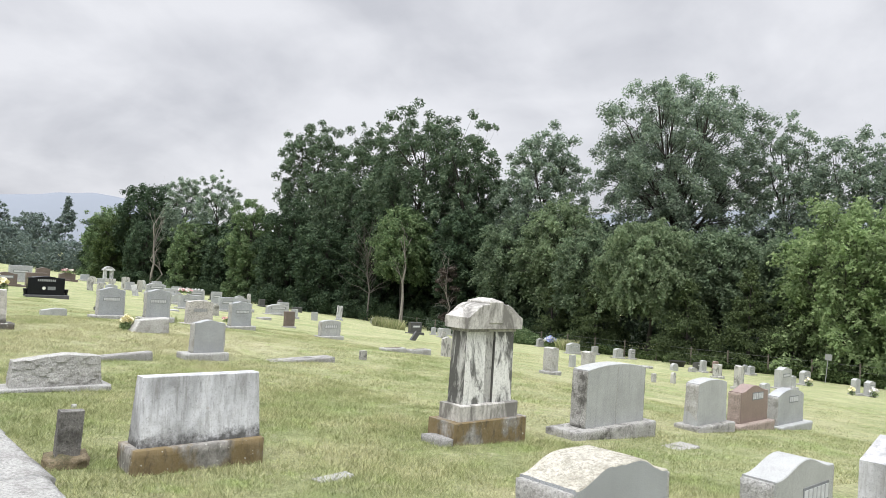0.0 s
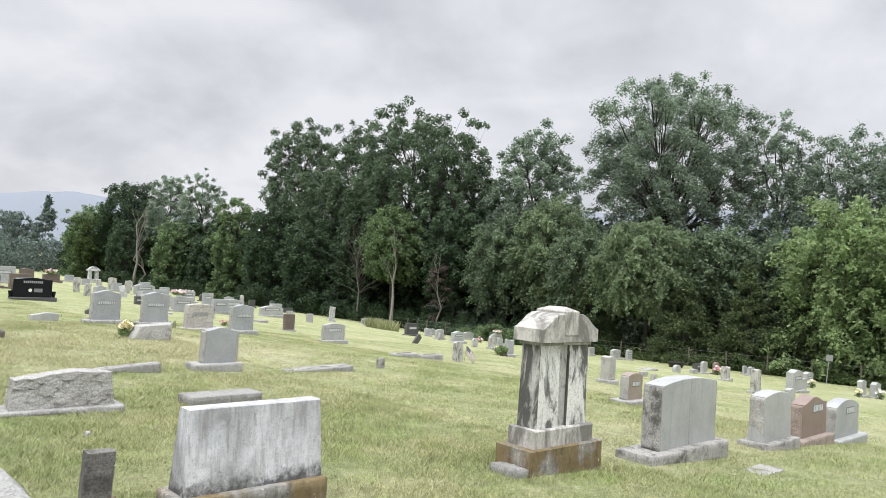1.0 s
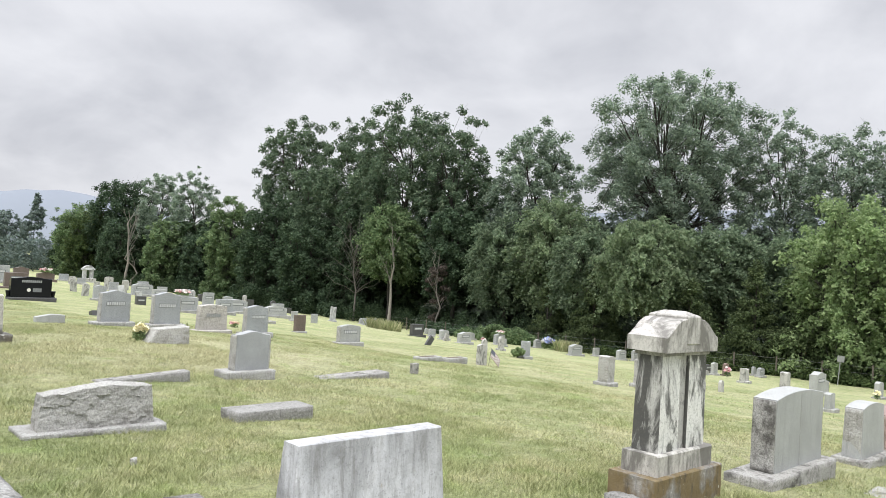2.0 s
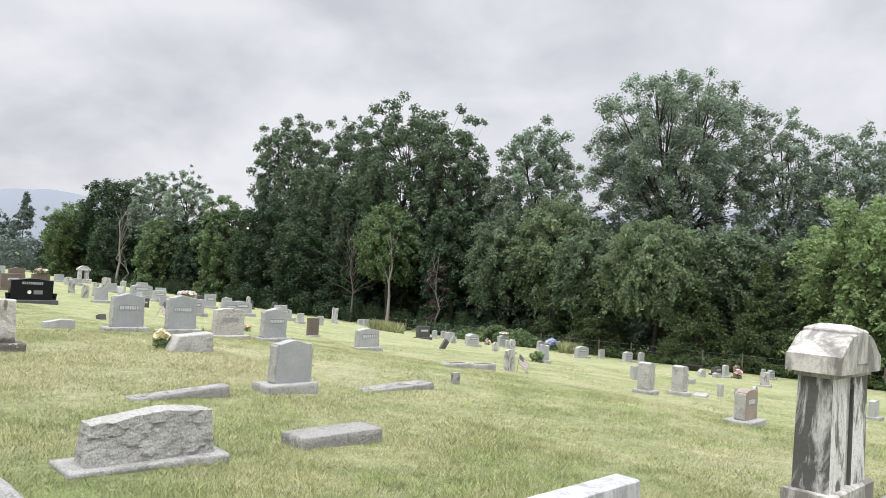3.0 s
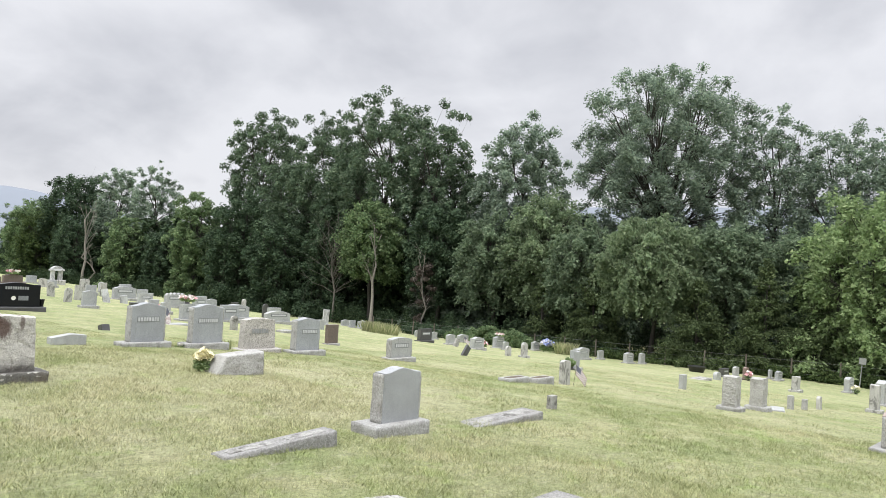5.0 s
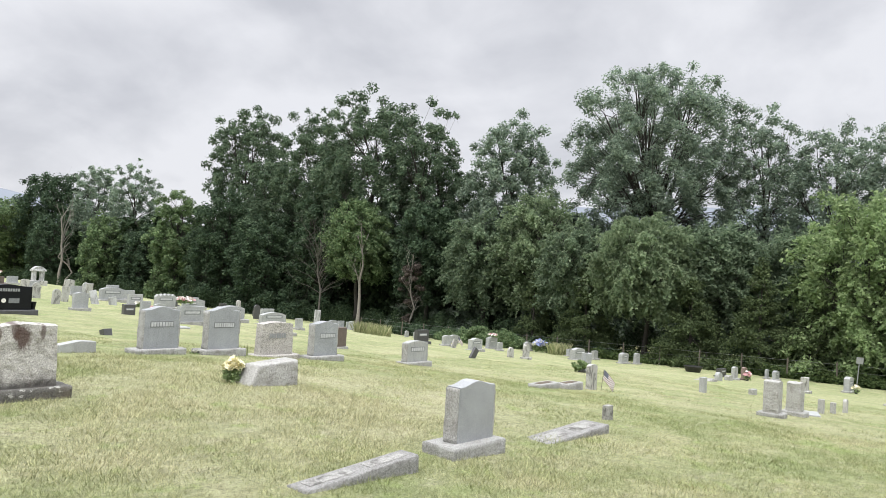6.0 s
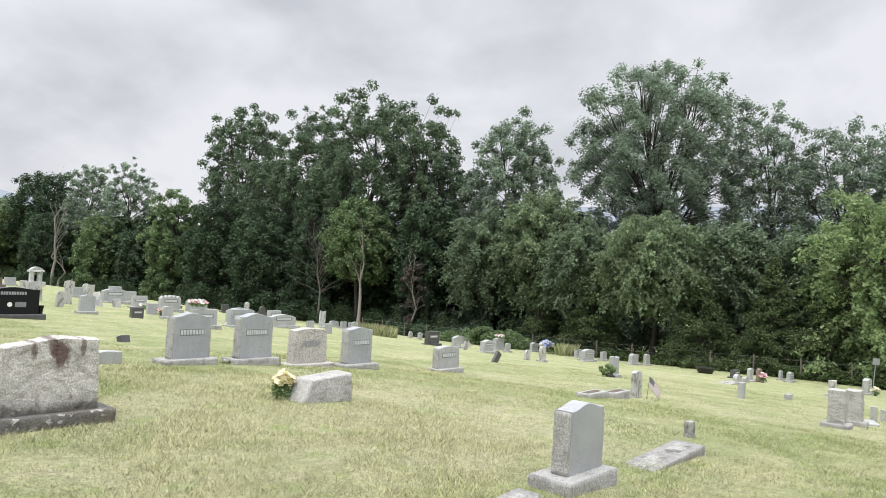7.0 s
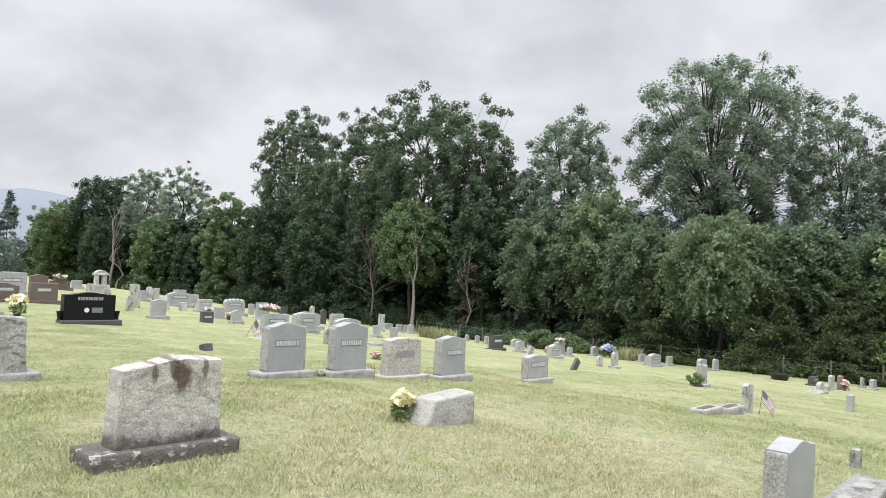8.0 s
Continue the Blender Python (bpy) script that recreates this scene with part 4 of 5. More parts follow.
field(32.86, 13.55, 0.47, 0.62, "serp", LIGHT, 0.18, True, PALE)
field(44.70, 17.70, 0.94, 0.85, "oval", LIGHT, 0.28, True, "white granite gravestone with flowers", 4)
field(32.21, 16.64, 0.50, 0.65, "break", OLD_MARBLE, 0.2, True, OLD)
field(47.80, 22.37, 0.75, 0.62, "serp", GRAY, 0.22, True, GREY, 4)
field(48.45, 23.09, 0.42, 0.60, "oval", GRAY, 0.14, True, PALE)
field(43.12, 23.23, 0.57, 0.77, "oval", LIGHT, 0.18, True, PALE)
field(44.63, 23.21, 0.54, 0.77, "serp", ROSE, 0.18, True, "rose granite gravestone with pink flowers")
field(38.08, 22.28, 0.59, 0.43, "round", LIGHT, 0.2, False, "low rounded pale headstone", rise=0.2)
field(41.17, 22.87, 0.61, 0.29, "oval", ROUGH, 0.25, False, "low rough fieldstone marker")
field(24.61, 16.20, 0.36, 0.18, "flat", ROUGH, 0.16, False, "low square granite marker")
field(23.35, 9.49, 0.34, 0.25, "flat", BROWN, 0.2, False, "low brown stone marker")
field(21.62, 9.68, 0.39, 0.53, "oval", LIGHT, 0.15, True, PALE)
field(41.21, 13.80, 0.72, 0.85, "oval", LIGHT, 0.22, True, "white granite gravestone with yellow flowers")
field(42.22, 13.47, 0.93, 0.81, "serp", LIGHT, 0.26, True, "white granite gravestone with white flowers", 4)
field(45.46, 24.85, 0.90, 0.50, "flat", DARK, 0.3, True, "dark polished granite gravestone", 4)
low_slab("grave_kerb", 13.3, 16.85, 0.78, 0.3, 0.11, 2, ROUGH, "low weathered granite kerb block in the lawn", 1, inset=SOIL)
low_slab("grave_kerb", 14.25, 16.8, 0.74, 0.3, 0.15, 2, ROUGH, "low weathered granite kerb block in the lawn", 1, inset=SOIL)
low_slab("fallen_marker", 18.51, 12.90, 0.6, 0.3, 0.06, 20, LIGHT, "broken flat marker lying in the grass")
low_slab("fallen_marker", 15.41, 28.58, 0.5, 0.4, 0.1, 12, GRIMY, "low dark fieldstone in the lawn")
low_slab("flush_marker", 32.10, 20.71, 1.6, 0.6, 0.05, 0, GRIMY, "flush dark ledger in the lawn")


def arch_monument(x, y):
    ob = thing("arch_monument", x, y, "white marble arch monument with two columns on a plinth", "monument")
    part("plinth", block(1.0, 0.62, 0.26, n=(4, 2, 2), edge=0.02, low=-0.08), OLD_MARBLE, ob)
    for s in (-1, 1):
        c = part("column", block(0.23, 0.27, 0.86, n=(3, 4, 2), edge=0.015, low=0.258), MARBLE, ob)
        c.location.x = s * 0.235
    part("lintel", block(0.86, 0.42, 0.97, n=(4, 1, 2), edge=0.02, low=0.858), MARBLE, ob)
    part("pediment", block(0.76, 0.38, 1.18, "oval", 0.19, (10, 2, 2), 0.015, low=0.968), MARBLE, ob)


arch_monument(18.05, 58.0)


# ---------------------------------------------------------------- flowers, flags, shrubs and small things
def blossoms(n, rx, ry, rz, size, seed, cz=0.0):
    """Loose petalled flower heads filling a low dome."""
    rnd = random.Random(seed)
    bm = bmesh.new()
    for _ in range(n):
        a, r, t = rnd.uniform(0, 6.28), math.sqrt(rnd.random()), rnd.random()
        c = Vector((rx * r * math.cos(a), ry * r * math.sin(a), cz + rz * (1 - 0.6 * r * r) * (0.35 + 0.65 * t)))
        spin = Euler((rnd.uniform(-0.9, 0.9), rnd.uniform(-0.9, 0.9), rnd.uniform(0, 6))).to_matrix()
        for k in range(6):
            b = k * math.pi / 3
            p = [Vector((0, 0, 0)), Vector((math.cos(b - 0.45), math.sin(b - 0.45), 0.35)), Vector((math.cos(b) * 1.3, math.sin(b) * 1.3, 0.5)),
                 Vector((math.cos(b + 0.45), math.sin(b + 0.45), 0.35))]
            bm.faces.new([bm.verts.new(c + spin @ (q * size)) for q in p])
    return bm


def sprigs(n, rx, ry, rz, size, seed, cz=0.0):
    rnd = random.Random(seed)
    bm = bmesh.new()
    for _ in range(n):
        a, r = rnd.uniform(0, 6.28), math.sqrt(rnd.random())
        c = Vector((rx * r * math.cos(a), ry * r * math.sin(a), cz + rz * rnd.random() * (1 - 0.5 * r)))
        spin = Euler((rnd.uniform(-1.2, 1.2), rnd.uniform(-1.2, 1.2), rnd.uniform(0, 6))).to_matrix()
        bm.faces.new([bm.verts.new(c + spin @ (Vector(q) * size)) for q in ((0, -0.2, 0), (0.25, 0.4, 0.1), (0, 1.0, 0), (-0.25, 0.4, 0.1))])
    return bm


def bouquet(x, y, petals, label, r=0.16, h=0.3, z=0.0, n=26, second=None, pot=True, size=0.045):
    ob = thing("flower_bouquet", x, y, label, "flowers", z=float(gz(x, y)) + z)
    if pot:
        bm = bmesh.new()
        bmesh.ops.create_cone(bm, cap_ends=True, segments=14, radius1=r * 0.34, radius2=r * 0.5, depth=h * 0.45, matrix=Matrix.Translation((0, 0, h * 0.2)))
        part("vase", bm, DARK, ob)
    part("leaves", sprigs(n * 5, r * 0.9, r * 0.9, h * 0.6, size * 1.5, n + 1, h * 0.12), BRIGHT, ob)
    part("petals", blossoms(n, r, r, h * 0.5, size, n, h * 0.45), petals, ob)
    if second:
        part("petals", blossoms(n // 2, r, r, h * 0.5, size, n + 7, h * 0.47), second, ob)
    return ob


bouquet(5.76, 17.0, YELLOW, "bouquet of yellow and cream artificial flowers in the grass", 0.13, 0.36, 0, 60, CREAM, False, 0.036)
bouquet(12.71, 30.60, WHITE, "saddle of white and pink flowers on a gravestone", 0.3, 0.22, 0.66, 34, PINK, False, 0.06)
bouquet(6.96, 38.42, WHITE, "vase of white flowers beside a brown gravestone", 0.3, 0.75, 0, 26, None, True, 0.09)
bouquet(6.21, 32.45, YELLOW, "black vase of yellow flowers beside a gravestone", 0.22, 0.6, 0, 20, CREAM, True, 0.08)
bouquet(13.40, 51.00, WHITE, "white flowers on top of a gravestone", 0.3, 0.25, 0.52, 22, PINK, False, 0.08)
bouquet(16.40, 41.20, WHITE, "small white flowers at a gravestone", 0.15, 0.3, 0, 12, None, False, 0.07)
bouquet(14.84, 36.69, PINK, "small pink flowers beside a gravestone", 0.15, 0.35, 0, 12, WHITE, True, 0.06)
bouquet(11.56, 24.11, PINK, "small flowers at a low stone in the lawn", 0.13, 0.2, 0, 12, CREAM, False, 0.05)
bouquet(49.20, 40.60, WHITE, "large spray of white and blue memorial flowers", 0.6, 1.0, 0, 60, SKYBLUE, False, 0.13)
bouquet(50.00, 39.60, PINK, "pink memorial flowers near the fence", 0.25, 0.5, 0, 20, None, False, 0.1)
bouquet(43.90, 22.77, PINK, "pink memorial flowers between gravestones", 0.2, 0.6, 0, 16, WHITE, True, 0.08)
bouquet(43.93, 17.16, CREAM, "cream flowers in a vase at a white gravestone", 0.2, 0.5, 0, 22, WHITE, True, 0.06)
bouquet(39.94, 13.53, YELLOW, "yellow flowers in a vase by white gravestones", 0.16, 0.45, 0, 16, CREAM, True, 0.055)
bouquet(41.66, 13.06, WHITE, "white flowers in a dark vase", 0.2, 0.5, 0, 22, None, True, 0.06)
bouquet(43.90, 41.30, WHITE, "white flower saddle on a grey gravestone", 0.35, 0.22, 0.92, 20, PINK, False, 0.08)
bouquet(40.40, 39.90, PINK, "red and pink flowers by a dark marker", 0.2, 0.5, 0, 14, WHITE, False, 0.08)
bouquet(7.25, 20.5, WHITE, "fallen white flowers lying at a gravestone's base", 0.14, 0.05, 0, 10, None, False, 0.04)
for sx in (-0.67, 0.72):
    vase = thing("grave_vase", 7.28 + sx, 30.47, "black polished vase beside the black gravestone", "vase", z=float(gz(7.28, 30.47)) + 0.1)
    bm = bmesh.new()
    bmesh.ops.create_cone(bm, cap_ends=True, segments=14, radius1=0.05, radius2=0.085, depth=0.2, matrix=Matrix.Translation((0, 0, 0.13)))
    part("bowl", bm, BLACK, vase)
    bm = bmesh.new()
    bmesh.ops.create_cone(bm, cap_ends=True, segments=14, radius1=0.075, radius2=0.05, depth=0.05, matrix=Matrix.Translation((0, 0, 0.02)))
    part("foot", bm, BLACK, vase)


def tube(pts, radii, sides=6):
    """Vertices and faces of a tapered tube along points."""
    pts = [Vector(p) for p in pts]
    v, f = [], []
    for k, p in enumerate(pts):
        d = (pts[min(k + 1, len(pts) - 1)] - pts[max(k - 1, 0)]).normalized()
        a = d.orthogonal().normalized()
        b = d.cross(a)
        for s in range(sides):
            t = 2 * math.pi * s / sides
            v.append(p + (a * math.cos(t) + b * math.sin(t)) * radii[k])
    for k in range(len(pts) - 1):
        for s in range(sides):
            i, j = k * sides + s, k * sides + (s + 1) % sides
            f.append((i, j, j + sides, i + sides))
    return v, f


def small_flag(x, y, size, lean, yaw, label):
    ob = thing("grave_flag", x, y, label, "flag", yaw, None, "", 0, lean)
    v, f = tube([(0, 0, 0), (0, 0, size * 2.1)], [0.006, 0.005], 6)
    part("pole", mesh_from("pole", v, f), WOOD, ob)
    nx, nz = 16, 13
    hgt, wid = size, size * 1.5
    verts, faces = [], []
    for i in range(nx + 1):
        for j in range(nz + 1):
            u, w = i / nx, j / nz
            droop = 0.4 * u * u * hgt + 0.75 * u * hgt
            verts.append((u * wid * 0.8 + 0.012, 0.035 * math.sin(5 * u + 1.5 * w) * u, size * 2.05 - hgt * w - droop))
    for i in range(nx):
        for j in range(nz):
            a = i * (nz + 1) + j
            faces.append((a, a + nz + 1, a + nz + 2, a + 1))
    me = mesh_from("cloth", verts, faces, True)
    for m in (RED, CLOTH, NAVY):
        me.materials.append(m)
    for k, p in enumerate(me.polygons):
        i, j = divmod(k, nz)
        p.material_index = 2 if (i < nx * 0.4 and j < 7) else j % 2
    part("cloth", me, None, ob, "striped cloth with a navy canton")


small_flag(15.56, 16.72, 0.24, 6, -40, "small striped flag on a stick beside a headstone")
small_flag(10.55, 28.3, 0.27, 26, -40, "small striped flag leaning on its stick in the lawn")
small_flag(38.70, 40.40, 0.3, 5, -40, "small faded flag by distant graves")
low_slab("flush_marker", 10.96, 28.18, 0.9, 0.5, 0.03, 0, LIGHT, "flush bronze and stone marker beneath a small flag")

bouquet(6.35, 2.0, WHITE, "white flowers lying at the foot of a mottled gravestone", 0.2, 0.16, 0, 18, CREAM, False, 0.05)


# ---------------------------------------------------------------- trees
def leaf_mesh(name, puffs, count, size, rng, droop=0.0, shell=0.5, open_=0.0, flat=0.55, spray=0.0, wide=0.4):
    """Many small slim leaves in a crown's clumps, fanned along sprays where spray is above nought."""
    puffs = np.asarray(puffs, float)
    count = int(count * 2)
    area = (puffs[:, 3] * puffs[:, 4] + puffs[:, 3] * puffs[:, 5] + puffs[:, 4] * puffs[:, 5])
    pick = rng.choice(len(puffs), count, p=area / area.sum())
    d = rng.normal(size=(count, 3))
    d[:, 2] += 0.2
    d /= np.linalg.norm(d, axis=1)[:, None]
    r = (1 - shell * rng.random(count) ** 1.6) * (1 + 0.06 * np.clip(rng.normal(size=count), -2, 1.5))
    bias = rng.normal(size=(len(puffs), 6, 3))
    bias /= np.linalg.norm(bias, axis=2)[:, :, None]
    twig = rng.integers(0, 6, count)
    d = d + bias[pick, twig] * 0.8
    d /= np.linalg.norm(d, axis=1)[:, None]
    p = puffs[pick, :3] + d * puffs[pick, 3:] * r[:, None]
    if spray:
        axis = puffs[:, :3] - puffs[:, :3].mean(0)
        axis[:, 2] *= 0.3
        axis = axis / (np.linalg.norm(axis, axis=1)[:, None] + 1e-6)
        fan = axis[:, None, :] + bias * 0.75
        fan /= np.linalg.norm(fan, axis=2)[:, :, None]
        u = rng.random(count) ** 0.8
        s = puffs[pick, 3]
        q = puffs[pick, :3] + fan[pick, twig] * (u * s * 1.7)[:, None] + rng.normal(size=(count, 3)) * (s * 0.17 * (1.15 - u))[:, None]
        q[:, 2] -= u * u * s * (0.25 + 0.7 * droop) - 0.25 * s
        far = rng.random(count) < spray
        p = np.where(far[:, None], q, p)
    if open_:
        q = p * 1.1
        hole = np.sin(q[:, 0] * 1.7 + np.sin(q[:, 2] * 1.9)) * np.sin(q[:, 1] * 1.6 + q[:, 0] * 0.4) * np.sin(q[:, 2] * 2.1 + q[:, 1] * 0.5)
        keep = hole < 0.62 - open_
        p, d = p[keep], d[keep]
    m = len(p)
    nrm = d * 0.5 + rng.normal(size=(m, 3)) * 0.45
    nrm[:, 2] += flat
    nrm /= np.linalg.norm(nrm, axis=1)[:, None]
    t = np.cross(nrm, rng.normal(size=(m, 3)))
    t[:, 2] -= droop * 0.6
    t /= np.linalg.norm(t, axis=1)[:, None]
    b = np.cross(nrm, t)
    ln = size * 0.8 * rng.uniform(0.55, 1.4, m)[:, None]
    wd = ln * wide
    v = np.stack([p - t * ln * 0.4 - b * wd, p - t * ln * 0.25 + b * wd, p + t * ln * 0.65], 1).reshape(-1, 3)
    return mesh_from(name, v, np.arange(3 * m).reshape(-1, 3))


def wood_mesh(name, height, r0, bottom, puffs, rng, limbs, bend=0.3):
    """A tapered, slightly bent trunk with limbs that reach into the crown's clumps."""
    allv, allf, base = [], [], 0

    def add(pts, rad, sides):
        nonlocal base
        v, f = tube(pts, rad, sides)
        allv.extend(v)
        allf.extend([tuple(i + base for i in q) for q in f])
        base += len(v)

    wob = [Vector((rng.normal() * bend, rng.normal() * bend, 0)) * (k / 6) for k in range(7)]
    stem = height * 0.9
    spine = [Vector((0, 0, -0.3)) * (k == 0) + wob[k] + Vector((0, 0, stem * k / 6)) for k in range(7)]
    add(spine, [r0 * 1.35] + [r0 * (1 - 0.85 * k / 6) for k in range(1, 7)], 8)
    order = rng.permutation(len(puffs))[:limbs]
    for k in order:
        c = Vector(puffs[k][:3])
        at = min(0.97, max(0.3, (c.z - bottom * 0.2) / stem * rng.uniform(0.5, 0.8)))
        i = min(5, int(at * 6))
        s = spine[i].lerp(spine[i + 1], at * 6 - i)
        mid = s.lerp(c, 0.5) + Vector((rng.normal() * 0.4, rng.normal() * 0.4, 0.5 * rng.random()))
        q1, q3 = s.lerp(mid, 0.5) + Vector((0, 0, 0.2)), mid.lerp(c, 0.5) + Vector((rng.normal() * 0.2, rng.normal() * 0.2, 0.15))
        r = r0 * 0.24 * rng.uniform(0.7, 1.1)
        add([s, q1, mid, q3, c], [r, r * 0.8, r * 0.6, r * 0.4, r * 0.14], 5)
        for _ in range(2):
            e = c + Vector(rng.normal(size=3) * puffs[k][3] * 0.6)
            add([q3, q3.lerp(e, 0.5) + Vector((0, 0, 0.1)), e], [r * 0.32, r * 0.2, r * 0.06], 4)
    return mesh_from(name, allv, allf, True)


def lobed(rng, n, radius, z0, z1, size, squash, top, lobes, square, uneven, thin):
    """Rounded lobes packed under a domed envelope, each borne by one limb, and the leaf clumps over each lobe's outer side."""
    mid = z0 + (z1 - z0) * top
    mains, out = [], []
    for j in range(lobes):
        w = 1.0 - 1.72 * (j + 0.35) / lobes
        a = j * 2.39996 + rng.normal() * 0.25
        flat = math.sqrt(max(0.0, 1 - w * w))
        out_by = (flat ** square + abs(w) ** square) ** (-1 / square)
        way = Vector((flat * math.cos(a), flat * math.sin(a), w)) * out_by
        lr = radius * rng.uniform(0.34, 0.5)
        reach = rng.uniform(0.9, 1.04) if j % 5 else 0.6
        tall = 1.03 * (z1 - mid) if w > 0 else (mid - z0)
        up = max(0.15 * tall, tall - lr * 0.8) if w > 0 else max(0.1 * tall, tall - lr * 0.5)
        mains.append((way.x * (radius - lr) * reach, way.y * (radius - lr) * reach, mid + way.z * up * min(1.0, reach + 0.06), lr, lr, lr * 0.82))
    heart = np.array([m[:3] for m in mains])
    shift = Vector(rng.uniform(-50, 50, 3))
    for k in range(n):
        # an even, never clotted spread of clumps through the crown
        up, turn, deep = (0.5 + k * 0.8191725134) % 1, (0.5 + k * 0.6710436067) % 1 * 2 * math.pi, (0.5 + k * 0.5497004779) % 1
        up = 2 * up - 1
        flat = math.sqrt(max(0.0, 1 - up * up))
        d = Vector((flat * math.cos(turn), flat * math.sin(turn), up))
        d *= (flat ** square + abs(d.z) ** square) ** (-1 / square)
        s = size * rng.uniform(0.55, 1.15)
        lump = 1 + uneven * (noise.noise(d * 1.8 + shift) + 0.35 * noise.noise(d * 4.0 + shift))
        r = (0.25 + 0.75 * deep ** 0.45) * rng.uniform(0.93, 1.03) * lump
        tall = (z1 - mid) if d.z > 0 else (mid - z0)
        at = Vector((d.x * max(0.3, radius - s) * r, d.y * max(0.3, radius - s) * r, mid + d.z * max(0.3, tall - s * 0.7) * r))
        if noise.noise(at * (2.6 / radius) + shift * 1.7) > 0.55 - 0.2 * thin:
            continue
        j = int(np.argmin(((heart - np.array(at)) ** 2).sum(1)))
        out.append((at.x, at.y, max(z0, at.z), s, s, s * squash, j))
    if z0 < 1.2:
        for k in range(n // 4):
            a, rr, s = rng.uniform(0, 6.283), radius * (0.3 + 0.6 * rng.random()), size * rng.uniform(0.7, 1.3)
            out.append((rr * math.cos(a), rr * math.sin(a), rng.uniform(0.0, 2.6), s, s, s, k % lobes))
    return mains, out


def limb_mesh(name, height, r0, mains, puffs, rng, fork=None, bend=0.3, vase=False, twigs=2):
    """Trunk, one curving limb into each lobe, and a thin branch to each clump of that lobe."""
    allv, allf, base = [], [], 0

    def add(pts, rad, sides):
        nonlocal base
        v, f = tube(pts, rad, sides)
        allv.extend(v)
        allf.extend([tuple(i + base for i in q) for q in f])
        base += len(v)

    stem = fork or height * 0.86
    wob = [Vector((rng.normal() * bend, rng.normal() * bend, 0)) * (k / 6) for k in range(7)]
    spine = [wob[k] + Vector((0, 0, stem * k / 6 - (0.3 if k == 0 else 0))) for k in range(7)]
    add(spine, [r0 * 1.35] + [r0 * (1 - (0.45 if fork else 0.85) * k / 6) for k in range(1, 7)], 8)
    ends = []
    for m in mains:
        c = Vector(m[:3])
        at = (0.7 + 0.28 * rng.random()) if vase else min(0.96, max(0.25, (c.z / stem) * rng.uniform(0.55, 0.85)))
        i = min(5, int(at * 6))
        s = spine[i].lerp(spine[i + 1], at * 6 - i)
        mid = s.lerp(c, 0.5) + Vector((rng.normal() * 0.35, rng.normal() * 0.35, -0.4 * rng.random() if vase else 0.3 * rng.random()))
        q1, q3 = s.lerp(mid, 0.5) + Vector((0, 0, 0.15)), mid.lerp(c, 0.5) + Vector(rng.normal(size=3) * 0.15)
        r = r0 * 0.36 * rng.uniform(0.7, 1.1)
        add([s, q1, mid, q3, c], [r, r * 0.82, r * 0.66, r * 0.5, r * 0.3], 5)
        ends.append((mid, q3, c, r))
    for p in puffs:
        mid, q3, c, r = ends[p[6]]
        e = Vector(p[:3])
        s = (mid, q3, q3, c)[int(rng.integers(0, 4))]
        add([s, s.lerp(e, 0.55) + Vector(rng.normal(size=3) * 0.2), e], [r * 0.26, r * 0.18, r * 0.07], 3)
        for _ in range(twigs):
            o = e + Vector(rng.normal(size=3) * p[3] * 0.7)
            add([e, o], [r * 0.1, r * 0.04], 3)
    return mesh_from(name, allv, allf, True)


def clumps(rng, n, radius, z0, z1, size, squash=0.75, top=0.5, hollow=0.55):
    """Clump centres and radii under a crown's envelope, wide in the middle and uneven at the edge."""
    out = []
    for k in range(n):
        a, v = rng.uniform(0, 2 * math.pi), rng.random() ** 0.85
        wide = radius * (0.5 + 0.5 * math.sin(math.pi / 2 * v / top) if v < top else math.sqrt(max(0.02, 1 - ((v - top) / (1 - top)) ** 2)))
        rr = max(0.1, wide) * (hollow + (1 - hollow) * rng.random() ** 0.5) * rng.uniform(0.8, 1.05)
        s = size * rng.uniform(0.65, 1.25)
        out.append((rr * math.cos(a), rr * math.sin(a), z0 + s * 0.5 + (z1 - z0 - s) * v, s, s, s * squash))
    return out


def tree(x, y, height, radius, low, leaves, size, mat, seed, label, clump=None, n=34, limbs=14, r0=0.28, fork=None, vase=False, bark=None, open_=0.0,
         droop=0.0, squash=0.88, kind="tree", top=0.48, shell=0.85, z=None, flat=0.5, lobes=15, spray=0.0, twigs=2, square=2.4, uneven=0.17):
    """A broadleaf tree: foot at x, y; its crown reaches from low to height above the foot."""
    rng = np.random.default_rng(seed)
    ob = thing(kind, x, y, label, "tree", z=z)
    mains, puffs = lobed(rng, int(n * 4.4), radius, low, height, (clump or radius * 0.22) * 0.74, squash, top, lobes, square, uneven, open_ * 8)
    part("trunk", limb_mesh("trunk", height, r0, mains, puffs, rng, fork, vase=vase, twigs=twigs), bark or BARK, ob)
    part("crown", leaf_mesh("crown", [p[:6] for p in puffs], int(leaves * 1.2), size * 0.9, rng, droop, shell, open_, flat, spray), mat, ob)
    return ob


